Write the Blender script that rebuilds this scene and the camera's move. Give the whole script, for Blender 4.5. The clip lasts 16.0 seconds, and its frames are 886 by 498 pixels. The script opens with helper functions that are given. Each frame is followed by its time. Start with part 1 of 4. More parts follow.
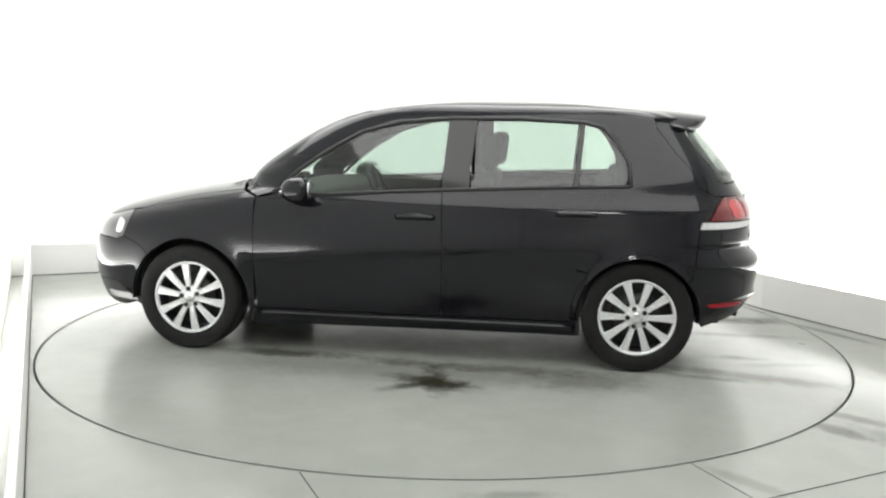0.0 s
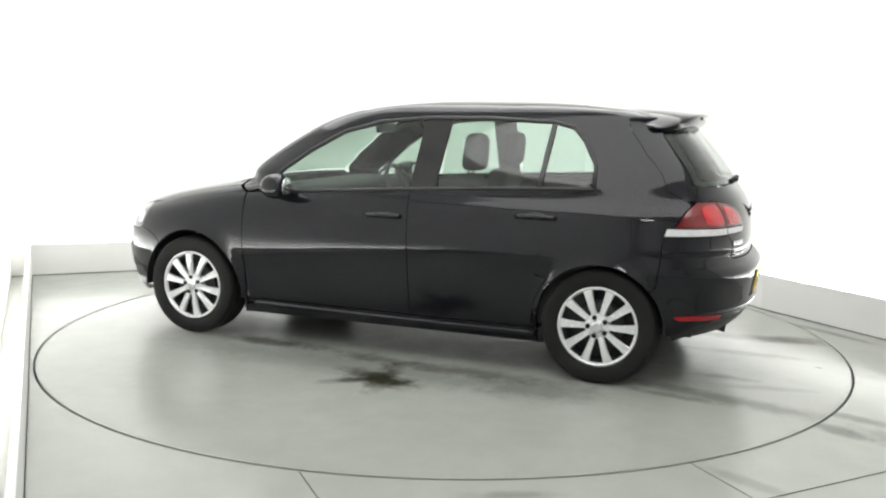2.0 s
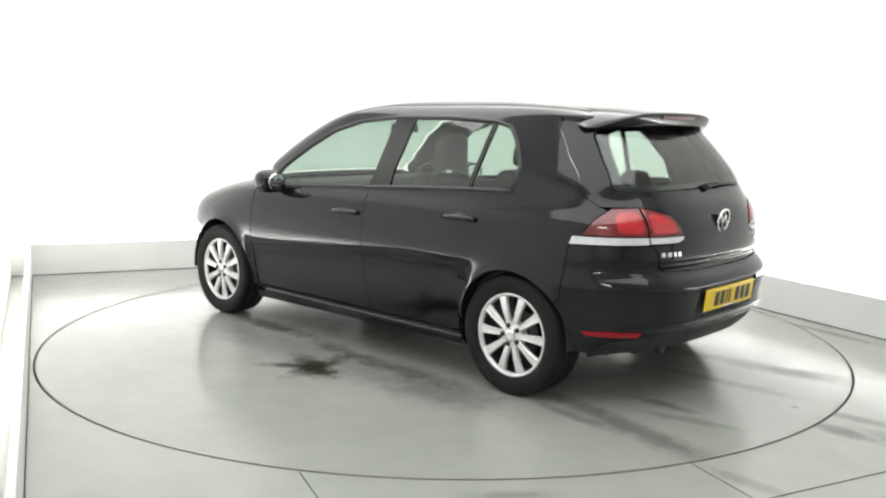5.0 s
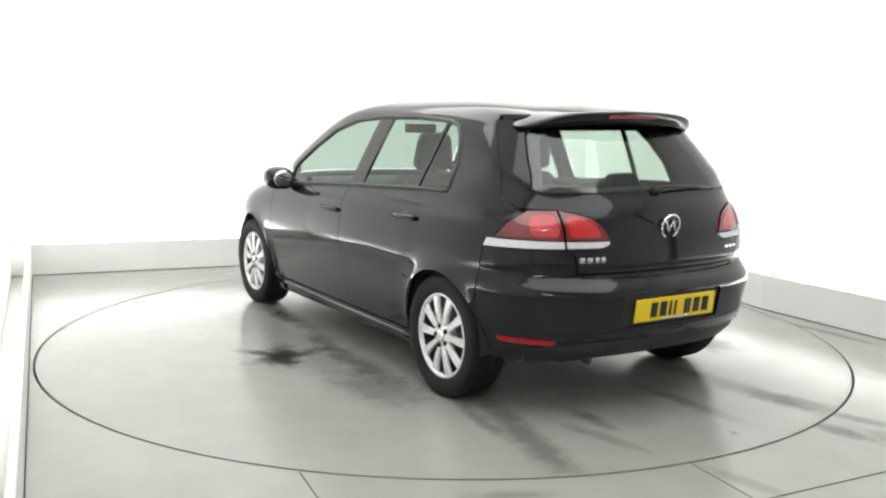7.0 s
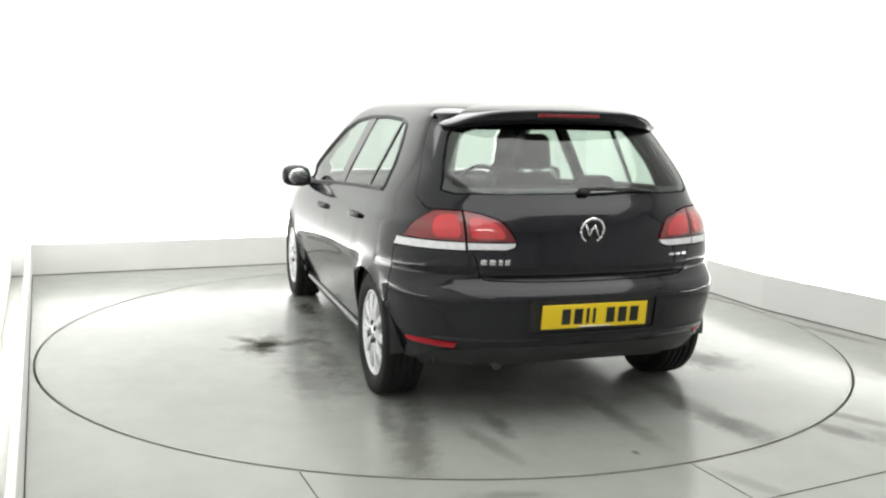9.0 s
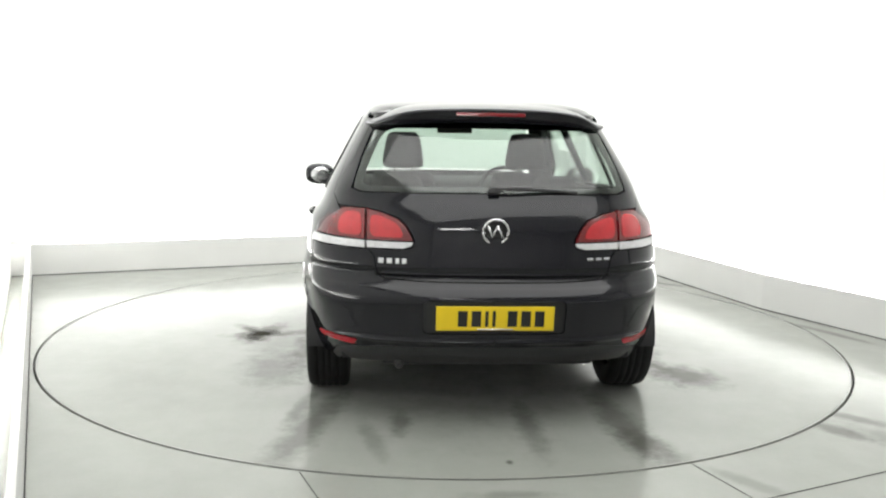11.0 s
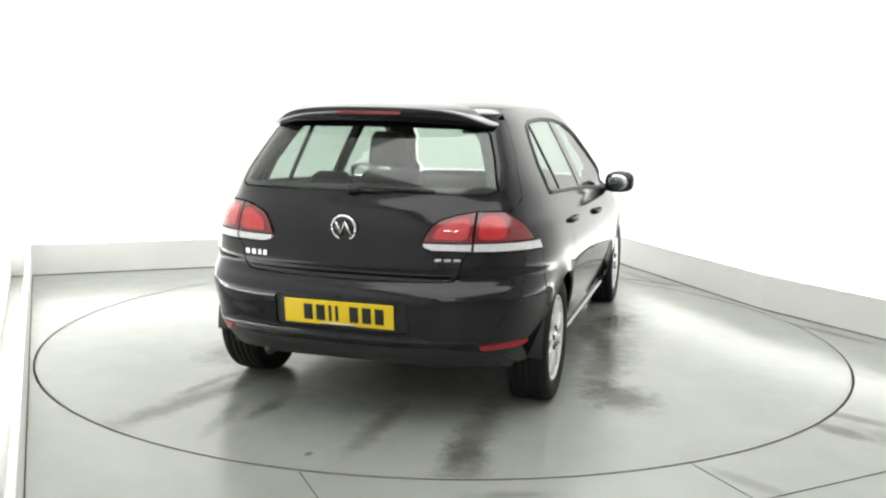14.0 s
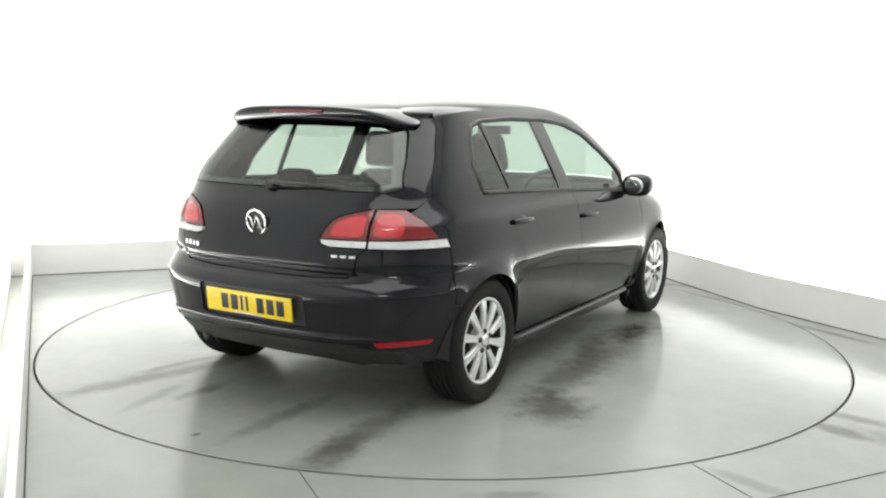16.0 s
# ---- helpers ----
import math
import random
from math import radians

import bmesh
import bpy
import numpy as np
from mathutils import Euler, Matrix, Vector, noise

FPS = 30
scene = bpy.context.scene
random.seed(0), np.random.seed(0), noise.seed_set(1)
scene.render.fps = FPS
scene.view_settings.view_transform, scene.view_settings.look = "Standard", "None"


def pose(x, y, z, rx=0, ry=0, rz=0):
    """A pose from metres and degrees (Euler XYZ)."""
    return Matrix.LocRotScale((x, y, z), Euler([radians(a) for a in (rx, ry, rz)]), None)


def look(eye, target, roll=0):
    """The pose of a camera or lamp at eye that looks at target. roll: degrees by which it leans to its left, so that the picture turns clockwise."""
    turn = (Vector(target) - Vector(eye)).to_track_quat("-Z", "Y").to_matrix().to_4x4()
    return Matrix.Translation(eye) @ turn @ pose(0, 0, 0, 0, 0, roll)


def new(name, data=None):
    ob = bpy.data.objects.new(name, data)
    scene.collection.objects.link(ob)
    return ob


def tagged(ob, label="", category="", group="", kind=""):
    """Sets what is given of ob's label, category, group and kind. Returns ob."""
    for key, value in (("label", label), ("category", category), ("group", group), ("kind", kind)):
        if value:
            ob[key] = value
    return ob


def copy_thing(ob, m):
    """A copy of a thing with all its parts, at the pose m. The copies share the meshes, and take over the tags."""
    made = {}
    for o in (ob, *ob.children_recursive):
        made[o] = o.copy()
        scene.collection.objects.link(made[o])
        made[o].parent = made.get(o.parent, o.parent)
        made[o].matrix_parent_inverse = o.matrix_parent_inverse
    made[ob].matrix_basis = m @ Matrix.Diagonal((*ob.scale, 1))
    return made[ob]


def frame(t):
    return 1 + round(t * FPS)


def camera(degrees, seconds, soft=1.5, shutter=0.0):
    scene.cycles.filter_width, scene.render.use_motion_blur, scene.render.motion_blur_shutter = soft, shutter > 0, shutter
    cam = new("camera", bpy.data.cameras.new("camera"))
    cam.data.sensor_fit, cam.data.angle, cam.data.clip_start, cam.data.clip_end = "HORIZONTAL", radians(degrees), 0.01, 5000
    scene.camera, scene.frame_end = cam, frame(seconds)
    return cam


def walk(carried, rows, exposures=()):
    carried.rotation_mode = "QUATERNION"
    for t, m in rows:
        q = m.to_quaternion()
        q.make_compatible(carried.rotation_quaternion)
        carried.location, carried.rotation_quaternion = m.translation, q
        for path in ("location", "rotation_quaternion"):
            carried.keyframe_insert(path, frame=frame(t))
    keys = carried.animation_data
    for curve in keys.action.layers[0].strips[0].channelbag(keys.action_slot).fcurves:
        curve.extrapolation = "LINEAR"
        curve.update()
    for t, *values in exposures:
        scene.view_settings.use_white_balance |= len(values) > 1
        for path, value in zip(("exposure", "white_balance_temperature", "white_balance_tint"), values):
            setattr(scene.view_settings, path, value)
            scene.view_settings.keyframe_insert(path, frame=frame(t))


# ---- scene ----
cam = camera(52.44, 16.0, soft=2.2)
EYE = (0.0, -5.747, 1.389)
_y, _p = radians(-0.157), radians(-8.4425)
AIM = (EYE[0] + math.sin(_y) * math.cos(_p), EYE[1] + math.cos(_y) * math.cos(_p), EYE[2] + math.sin(_p))
walk(cam, [(0, look(EYE, AIM, 1.045)), (16, look(EYE, AIM, 1.045))], exposures=[(0, 0.0), (16, 0.0)])

# ---- light ----
world = bpy.data.worlds.new("world")
scene.world = world
world.use_nodes = True
world.node_tree.nodes["Background"].inputs[0].default_value = (0.9, 0.95, 1.0, 1)
world.node_tree.nodes["Background"].inputs[1].default_value = 0.05


def area(name, at, size, sizey, power, target=None):
    d = bpy.data.lights.new(name, "AREA")
    d.shape, d.size, d.size_y, d.energy = "RECTANGLE", size, sizey, power
    d.color = (1.0, 1.0, 0.985)
    ob = new(name, d)
    ob.matrix_world = look(at, target or (at[0], at[1] + 0.001, 0))
    return ob


WASH = 10.0
area("unseen_ceiling_lamp", (-0.3, 1.0, 3.5), 4.6, 2.8, 142)
# Unseen lamp, added to brighten reflections in the upper flank and glass.
area("unseen_ceiling_lamp", (0.94, -2.4, 3.5), 4.2, 3.0, 92).matrix_world = pose(0.94, -2.4, 3.5, 0, 0, 24)
# Unseen lamp behind the camera, added to lift the dark bodywork and south wall.
area("unseen_ceiling_lamp", (0.3, -6.6, 3.5), 1.0, 0.5, 56)


def trough_lamp(a, b, per_metre):
    """A strip lamp in the trough behind the skirting, shining up the wall."""
    a, b = Vector(a), Vector(b)
    d = (b - a).normalized()
    c = (a + b) / 2 + Vector((-d.y, d.x)) * 0.10
    n = (b - a).length
    ob = area("wall_washer", (c.x, c.y, 0.2), n * 0.97, 0.09, per_metre * n)
    ob.matrix_world = pose(c.x, c.y, 0.2, 0, 0, math.degrees(math.atan2(d.y, d.x))) @ pose(0, 0, 0, 172, 0, 0)


for a_, b_ in (((-1.50, -2.69), (-3.42, 1.57)), ((-3.40, 1.69), (-1.98, 2.28)), ((-1.98, 2.28), (1.30, 3.68)), ((1.69, 2.90), (2.37, 0.86)), ((2.37, 0.86), (2.87, -0.05)), ((2.87, -0.05), (4.2, -2.06))):
    trough_lamp(a_, b_, WASH)


# ---- materials ----
def mat(name, color, rough=0.5, metal=0.0, spots=0.0, scale=8.0, bump=0.0, bscale=60.0, coat=0.0, spec=0.5, dirt=None):
    """Principled with two scales of variation of colour and roughness."""
    m = bpy.data.materials.new(name)
    m.use_nodes = True
    nt = m.node_tree
    b = nt.nodes["Principled BSDF"]
    b.inputs["Metallic"].default_value = metal
    b.inputs["Roughness"].default_value = rough
    b.inputs["Coat Weight"].default_value = coat
    b.inputs["Coat Roughness"].default_value = 0.04
    b.inputs["Specular IOR Level"].default_value = spec
    tc = nt.nodes.new("ShaderNodeTexCoord")
    n1 = nt.nodes.new("ShaderNodeTexNoise")
    n1.inputs["Scale"].default_value, n1.inputs["Detail"].default_value = scale, 8
    n2 = nt.nodes.new("ShaderNodeTexNoise")
    n2.inputs["Scale"].default_value, n2.inputs["Detail"].default_value = bscale, 4
    nt.links.new(tc.outputs["Object"], n1.inputs["Vector"])
    nt.links.new(tc.outputs["Object"], n2.inputs["Vector"])
    mx = nt.nodes.new("ShaderNodeMix")
    mx.data_type = "RGBA"
    c = Vector(color)
    d = Vector(dirt) if dirt else c * (1 - spots)
    mx.inputs[6].default_value = (*d, 1)
    mx.inputs[7].default_value = (*(c * (1 + spots * 0.4)), 1)
    nt.links.new(n1.outputs[0], mx.inputs[0])
    nt.links.new(mx.outputs[2], b.inputs["Base Color"])
    mr = nt.nodes.new("ShaderNodeMapRange")
    mr.inputs[3].default_value, mr.inputs[4].default_value = max(0.0, rough * 0.8), min(1.0, rough * 1.2)
    nt.links.new(n2.outputs[0], mr.inputs[0])
    nt.links.new(mr.outputs[0], b.inputs["Roughness"])
    if bump:
        bp = nt.nodes.new("ShaderNodeBump")
        bp.inputs["Strength"].default_value, bp.inputs["Distance"].default_value = bump, 0.004
        nt.links.new(n2.outputs[0], bp.inputs["Height"])
        nt.links.new(bp.outputs[0], b.inputs["Normal"])
    return m


def glass_mat(name, tint, gloss_rough=0.0):
    m = bpy.data.materials.new(name)
    m.use_nodes = True
    nt = m.node_tree
    nt.nodes.clear()
    out = nt.nodes.new("ShaderNodeOutputMaterial")
    mix = nt.nodes.new("ShaderNodeMixShader")
    tr = nt.nodes.new("ShaderNodeBsdfTransparent")
    gl = nt.nodes.new("ShaderNodeBsdfGlossy")
    lw = nt.nodes.new("ShaderNodeLayerWeight")
    lw.inputs[0].default_value = 0.5
    pw = nt.nodes.new("ShaderNodeMath")
    pw.operation, pw.inputs[1].default_value = "POWER", 5.0
    fr = nt.nodes.new("ShaderNodeMath")
    fr.operation, fr.inputs[1].default_value, fr.inputs[2].default_value = "MULTIPLY_ADD", 0.92, 0.08
    nt.links.new(lw.outputs["Facing"], pw.inputs[0])
    nt.links.new(pw.outputs[0], fr.inputs[0])
    tr.inputs[0].default_value = (*tint, 1)
    gl.inputs["Roughness"].default_value = gloss_rough
    nt.links.new(fr.outputs[0], mix.inputs[0])
    nt.links.new(tr.outputs[0], mix.inputs[1])
    nt.links.new(gl.outputs[0], mix.inputs[2])
    nt.links.new(mix.outputs[0], out.inputs[0])
    return m


PAINT = mat("black_paint", (0.007, 0.0072, 0.0105), 0.3, 0.0, 0.25, 3.0, 0.0, 40, coat=1.0, spec=0.0)
PAINT.node_tree.nodes["Principled BSDF"].inputs["Coat IOR"].default_value = 1.45
PAINT.node_tree.nodes["Principled BSDF"].inputs["Coat Roughness"].default_value = 0.075
PLASTIC = mat("black_plastic", (0.018, 0.018, 0.019), 0.5, 0, 0.3, 20, 0.15, 400)
RUBBER = mat("tyre_rubber", (0.011, 0.011, 0.011), 0.7, 0, 0.35, 12, 0.2, 300, spec=0.25)
GLOSSBLACK = mat("gloss_black", (0.01, 0.01, 0.011), 0.12, 0, 0.2, 10)
CABIN = mat("cabin_trim", (0.03, 0.03, 0.032), 0.75, 0, 0.25, 15, 0.2, 200)
CLOTH = mat("seat_cloth", (0.035, 0.035, 0.038), 0.95, 0, 0.4, 30, 0.5, 600)
HEADLINER = mat("headliner", (0.35, 0.35, 0.34), 0.95, 0, 0.1, 20, 0.2, 400)
SILVER = mat("silver_alloy", (0.78, 0.79, 0.80), 0.26, 0.3, 0.12, 18, 0.0, 90)
DARKMETAL = mat("brake_metal", (0.07, 0.07, 0.07), 0.5, 0.7, 0.4, 25, 0.1, 120)
CHROME = mat("chrome", (0.8, 0.8, 0.81), 0.08, 1.0, 0.05, 20)
REDLENS = mat("red_lens", (0.24, 0.003, 0.008), 0.1, 0, 0.1, 9, 0.25, 150, coat=1.0, dirt=(0.06, 0.001, 0.003))
HEADLENS = mat("headlight_lens", (0.10, 0.10, 0.105), 0.08, 0.3, 0.6, 14, 0.2, 60, coat=1.0)
CLEARLENS = mat("clear_lens", (0.74, 0.74, 0.75), 0.12, 0.1, 0.35, 40, 0.3, 160, coat=1.0)
REDCORE = mat("red_lamp_core", (0.52, 0.006, 0.014), 0.15, 0, 0.3, 30, 0.3, 220, coat=1.0)
REFLECTOR = mat("red_reflector", (0.45, 0.008, 0.018), 0.2, 0, 0.2, 60, 0.3, 300)
YELLOW = mat("plate_yellow", (0.86, 0.62, 0.015), 0.35, 0, 0.05, 20)
INK = mat("plate_ink", (0.01, 0.01, 0.01), 0.4, 0, 0.1, 20)
GLASS = glass_mat("green_tinted_glass", (0.60, 0.70, 0.64))
REARGLASS = glass_mat("rear_tinted_glass", (0.72, 0.79, 0.74))
WALLPAINT = mat("white_wall_paint", (0.86, 0.865, 0.85), 0.7, 0, 0.02, 1.2, 0.05, 25)
KERBPAINT = mat("skirting_paint", (0.74, 0.74, 0.72), 0.5, 0, 0.10, 2.5, 0.1, 40)
PIT = mat("gap_dark", (0.008, 0.008, 0.007), 0.9, 0, 0.3, 10)
# Tone of the unseen rear wall, set for what the bodywork reflects.
REARPAINT = mat("pale_rear_wall_paint", (0.72, 0.72, 0.71), 0.6, 0, 0.3, 2.0, 0.1, 30)
STEEL = mat("worn_edge", (0.25, 0.26, 0.24), 0.35, 0.1, 0.25, 14, 0.1, 60)


def floor_mat(name, stains_and_shade, seed=0.0):
    """Painted concrete: pale grey-green, scuffs, and stains or painted-in car shade as soft ragged patches (x, y, rx,
    ry, turn, depth).
    """
    m = bpy.data.materials.new(name)
    m.use_nodes = True
    nt = m.node_tree
    N, L = nt.nodes.new, nt.links.new
    b = nt.nodes["Principled BSDF"]
    tc = N("ShaderNodeTexCoord")
    off = N("ShaderNodeVectorMath")
    off.inputs[1].default_value = (seed, seed * 0.7, 0)
    L(tc.outputs["Object"], off.inputs[0])

    def tex(scale, detail, rough=0.5):
        n = N("ShaderNodeTexNoise")
        n.inputs["Scale"].default_value, n.inputs["Detail"].default_value, n.inputs["Roughness"].default_value = scale, detail, rough
        L(off.outputs[0], n.inputs["Vector"])
        return n.outputs[0]

    def ramp(src, a, b_, lo, hi):
        r = N("ShaderNodeMapRange")
        r.interpolation_type = "SMOOTHSTEP"
        r.inputs[1].default_value, r.inputs[2].default_value, r.inputs[3].default_value, r.inputs[4].default_value = a, b_, lo, hi
        L(src, r.inputs[0])
        return r.outputs[0]

    def mul(a, b_):
        x = N("ShaderNodeMath")
        x.operation = "MULTIPLY"
        L(a, x.inputs[0])
        L(b_, x.inputs[1])
        return x.outputs[0]

    big, mid_, fine = tex(0.9, 5), tex(5.0, 8, 0.65), tex(70, 3)
    shade = mul(ramp(big, 0.3, 0.7, 0.86, 0.97), ramp(mid_, 0.25, 0.75, 0.93, 1.0))
    shade = mul(shade, ramp(fine, 0.2, 0.8, 0.97, 1.0))
    ragged = tex(9.0, 9, 0.7)
    for x, y, rx, ry, turn, depth in stains_and_shade:
        mp = N("ShaderNodeMapping")
        mp.vector_type = "TEXTURE"
        mp.inputs["Location"].default_value = (x, y, 0)
        mp.inputs["Rotation"].default_value = (0, 0, radians(turn))
        mp.inputs["Scale"].default_value = (rx, ry, 1)
        L(tc.outputs["Object"], mp.inputs[0])
        ln = N("ShaderNodeVectorMath")
        ln.operation = "LENGTH"
        L(mp.outputs[0], ln.inputs[0])
        s = N("ShaderNodeMath")
        s.operation = "MULTIPLY_ADD"
        s.inputs[1].default_value, s.inputs[2].default_value = 1.5, -0.75
        L(ragged, s.inputs[0])
        sm = N("ShaderNodeMath")
        L(ln.outputs["Value"], sm.inputs[0])
        L(s.outputs[0], sm.inputs[1])
        shade = mul(shade, ramp(sm.outputs[0], 0.2, 1.25, 1 - 0.88 * depth, 1.0))
    col = N("ShaderNodeMix")
    col.data_type = "RGBA"
    col.inputs[6].default_value = (0.02, 0.019, 0.012, 1)
    col.inputs[7].default_value = FLOORCOL
    L(shade, col.inputs[0])
    L(col.outputs[2], b.inputs["Base Color"])
    sp = N("ShaderNodeMath")
    sp.operation, sp.inputs[1].default_value = "MULTIPLY", 0.55
    L(shade, sp.inputs[0])
    L(sp.outputs[0], b.inputs["Specular IOR Level"])
    L(ramp(mid_, 0.3, 0.7, 0.16, 0.24), b.inputs["Roughness"])
    bp = N("ShaderNodeBump")
    bp.inputs["Strength"].default_value, bp.inputs["Distance"].default_value = 0.03, 0.003
    L(mid_, bp.inputs["Height"])
    L(bp.outputs[0], b.inputs["Normal"])
    return m


FLOORCOL = (0.330, 0.341, 0.314, 1)


# ---- mesh helpers ----
def part(name, bm, material, parent, label="", at=None, smooth=True):
    me = bpy.data.meshes.new(name)
    for f in bm.faces:
        f.smooth = smooth
    bm.to_mesh(me)
    bm.free()
    att = me.attributes.get("nrm")
    if att:
        ns = np.zeros(len(me.vertices) * 3, np.float32)
        att.data.foreach_get("vector", ns)
        me.attributes.remove(att)
        me.normals_split_custom_set_from_vertices([tuple(n) for n in ns.reshape(-1, 3)])
    me.materials.append(material)
    ob = new(name, me)
    if parent:
        ob.parent = parent
    if at is not None:
        ob.matrix_local = at
    if label:
        ob["label"] = label
    return ob


def box(bm, x0, x1, y0, y1, z0, z1, bevel=0.0, m=None):
    g = bmesh.ops.create_cube(bm, size=1.0, matrix=Matrix.Translation(((x0 + x1) / 2, (y0 + y1) / 2, (z0 + z1) / 2)) @ Matrix.Diagonal((x1 - x0, y1 - y0, z1 - z0, 1)))
    vs = g["verts"]
    if bevel:
        es = {e for v in vs for e in v.link_edges}
        r = bmesh.ops.bevel(bm, geom=list(es), offset=bevel, segments=3, affect="EDGES", profile=0.6)
        vs = list({v for f in r["faces"] for v in f.verts} | {v for v in vs if v.is_valid})
    if m is not None:
        bmesh.ops.transform(bm, matrix=m, verts=vs)
    return bm


def lathe(bm, profile, steps=64, axis="y"):
    """Turn (radius, along) pairs round an axis."""
    rings = []
    for r, a in profile:
        ring = []
        for i in range(steps):
            t = 2 * math.pi * i / steps
            ring.append(bm.verts.new((r * math.cos(t), a, r * math.sin(t)) if axis == "y" else (r * math.cos(t), r * math.sin(t), a)))
        rings.append(ring)
    for p, q in zip(rings, rings[1:]):
        for i in range(steps):
            j = (i + 1) % steps
            bm.faces.new((p[i], p[j], q[j], q[i]))
    return rings


def tube(bm, pts, r, n=8, flat=1.0):
    """A round bar along pts."""
    rings = []
    pts = [Vector(p) for p in pts]
    for i, p in enumerate(pts):
        d = (pts[min(i + 1, len(pts) - 1)] - pts[max(i - 1, 0)]).normalized()
        a = d.orthogonal().normalized() if abs(d.z) > 0.95 else d.cross(Vector((0, 0, 1))).normalized()
        b = d.cross(a)
        rings.append([bm.verts.new(p + r * (math.cos(t) * a + flat * math.sin(t) * b)) for t in (2 * math.pi * k / n for k in range(n))])
    for p, q in zip(rings, rings[1:]):
        for k in range(n):
            bm.faces.new((p[k], p[(k + 1) % n], q[(k + 1) % n], q[k]))
    bm.faces.new(rings[0][::-1])
    bm.faces.new(rings[-1])
    return bm


# ---- the booth ----
CORNER = (1.38, 3.72)
LEFT = [(-0.28, -5.40), (-1.50, -2.69), (-3.55, 1.86)]
BACK = [(-3.93, 1.46), (-1.98, 2.28), (1.56, 3.795)]
RIGHT = [(1.30, 4.0), CORNER, (1.69, 2.90), (2.07, 1.76), (2.37, 0.86), (2.87, -0.05), (3.6, -1.2), (4.3, -2.2)]
REAR = [(4.3, -2.2), (4.3, -8.2), (-1.2, -8.2), (-0.28, -5.40)]
HIGH = 3.6


def strip(name, pts, z0, z1, thick, material, shift=0.0):
    """An upright wall along pts, its thickness lying on the left of the way."""
    bm = bmesh.new()
    n = len(pts)
    off = []
    for i in range(n):
        a, b = Vector(pts[max(i - 1, 0)]), Vector(pts[min(i + 1, n - 1)])
        d = (b - a).normalized()
        off.append(Vector((-d.y, d.x)))
    rows = []
    for p, o in zip(pts, off):
        i, u = Vector(p) + o * shift, Vector(p) + o * (shift + thick)
        rows.append([bm.verts.new((*i, z0)), bm.verts.new((*i, z1)), bm.verts.new((*u, z1)), bm.verts.new((*u, z0))])
    for p, q in zip(rows, rows[1:]):
        for k in range(4):
            bm.faces.new((p[k], q[k], q[(k + 1) % 4], p[(k + 1) % 4]))
    bm.faces.new(rows[0][::-1])
    bm.faces.new(rows[-1])
    bmesh.ops.recalc_face_normals(bm, faces=bm.faces)
    return part(name, bm, material, None, smooth=False)


for nm, pts, lab in (("wall_west", LEFT, "plain white booth wall, overlit"), ("wall_north", BACK, "plain white booth wall behind the turntable"), ("wall_east", RIGHT, "white booth wall, slightly curved")):
    w = strip(nm, pts, 0.0, HIGH, 0.1, WALLPAINT, 0.16)
    tagged(w, lab, "wall", kind="structure")
    k = strip("baseboard", pts, 0.0, 0.26, 0.03, KERBPAINT, 0.0)
    tagged(k, "pale grey painted skirting along the white wall", "skirting", kind="structure")
    # Narrow dark line drawn where the skirting meets the floor.
    g = strip("dark_foot_line", pts, 0.0, 0.005, 0.005, PIT, -0.0055)
    tagged(g, "thin dark line along the foot of the skirting", "seal", kind="structure")
# Added wall behind the camera, only ever met in reflections and bounced light.
tagged(strip("unseen_wall_south", REAR, 0.0, HIGH, 0.1, REARPAINT, 0.0), "unseen pale wall added to close the booth for reflections", "wall", kind="structure")

bm = bmesh.new()
box(bm, -4.4, 4.6, -8.4, 4.2, HIGH, HIGH + 0.1)
tagged(part("ceiling", bm, WALLPAINT, None, smooth=False), "plain white ceiling", "ceiling", kind="structure")

# floor with a round hole, turntable flush in it
RT = 2.447
STEPS = 180
bm = bmesh.new()
ins = [bm.verts.new(((RT + 0.006) * math.cos(t), (RT + 0.006) * math.sin(t), 0)) for t in (2 * math.pi * i / STEPS for i in range(STEPS))]
low = [bm.verts.new((v.co.x, v.co.y, -0.06)) for v in ins]
mid2 = [bm.verts.new((v.co.x * 1.35, v.co.y * 1.35, 0)) for v in ins]
out = [bm.verts.new((max(-4.6, min(4.6, v.co.x * 6)), max(-8.4, min(4.6, v.co.y * 6)), 0)) for v in ins]
for ring_a, ring_b in ((low, ins), (ins, mid2), (mid2, out)):
    for i in range(STEPS):
        j = (i + 1) % STEPS
        bm.faces.new((ring_a[i], ring_b[i], ring_b[j], ring_a[j]))
bmesh.ops.recalc_face_normals(bm, faces=bm.faces)
FLOOR_STAINS = [(1.80, -1.80, 0.22, 0.07, -50, 0.6), (1.95, -1.62, 0.30, 0.06, -38, 0.5), (2.05, -2.0, 0.4, 0.10, -60, 0.4), (2.55, 0.16, 0.45, 0.05, -60, 0.55), (2.2, -0.65, 0.5, 0.09, -58, 0.3), (1.75, 2.1, 0.4, 0.06, -70, 0.4), (0.25, -2.58, 0.18, 0.05, 5, 0.4), (1.2, -2.42, 0.25, 0.05, -50, 0.3)]
floor_ob = part("floor", bm, floor_mat("floor_concrete", FLOOR_STAINS, 3.0), None, smooth=False)
tagged(floor_ob, "pale grey polished concrete floor with dark scuffs", "floor", kind="structure")
bm = bmesh.new()
box(bm, -2.6, 2.6, -2.6, 2.6, -0.12, -0.062)
tagged(part("turntable_pit", bm, PIT, None, smooth=False), "dark pit under the turntable", "pit", kind="structure")

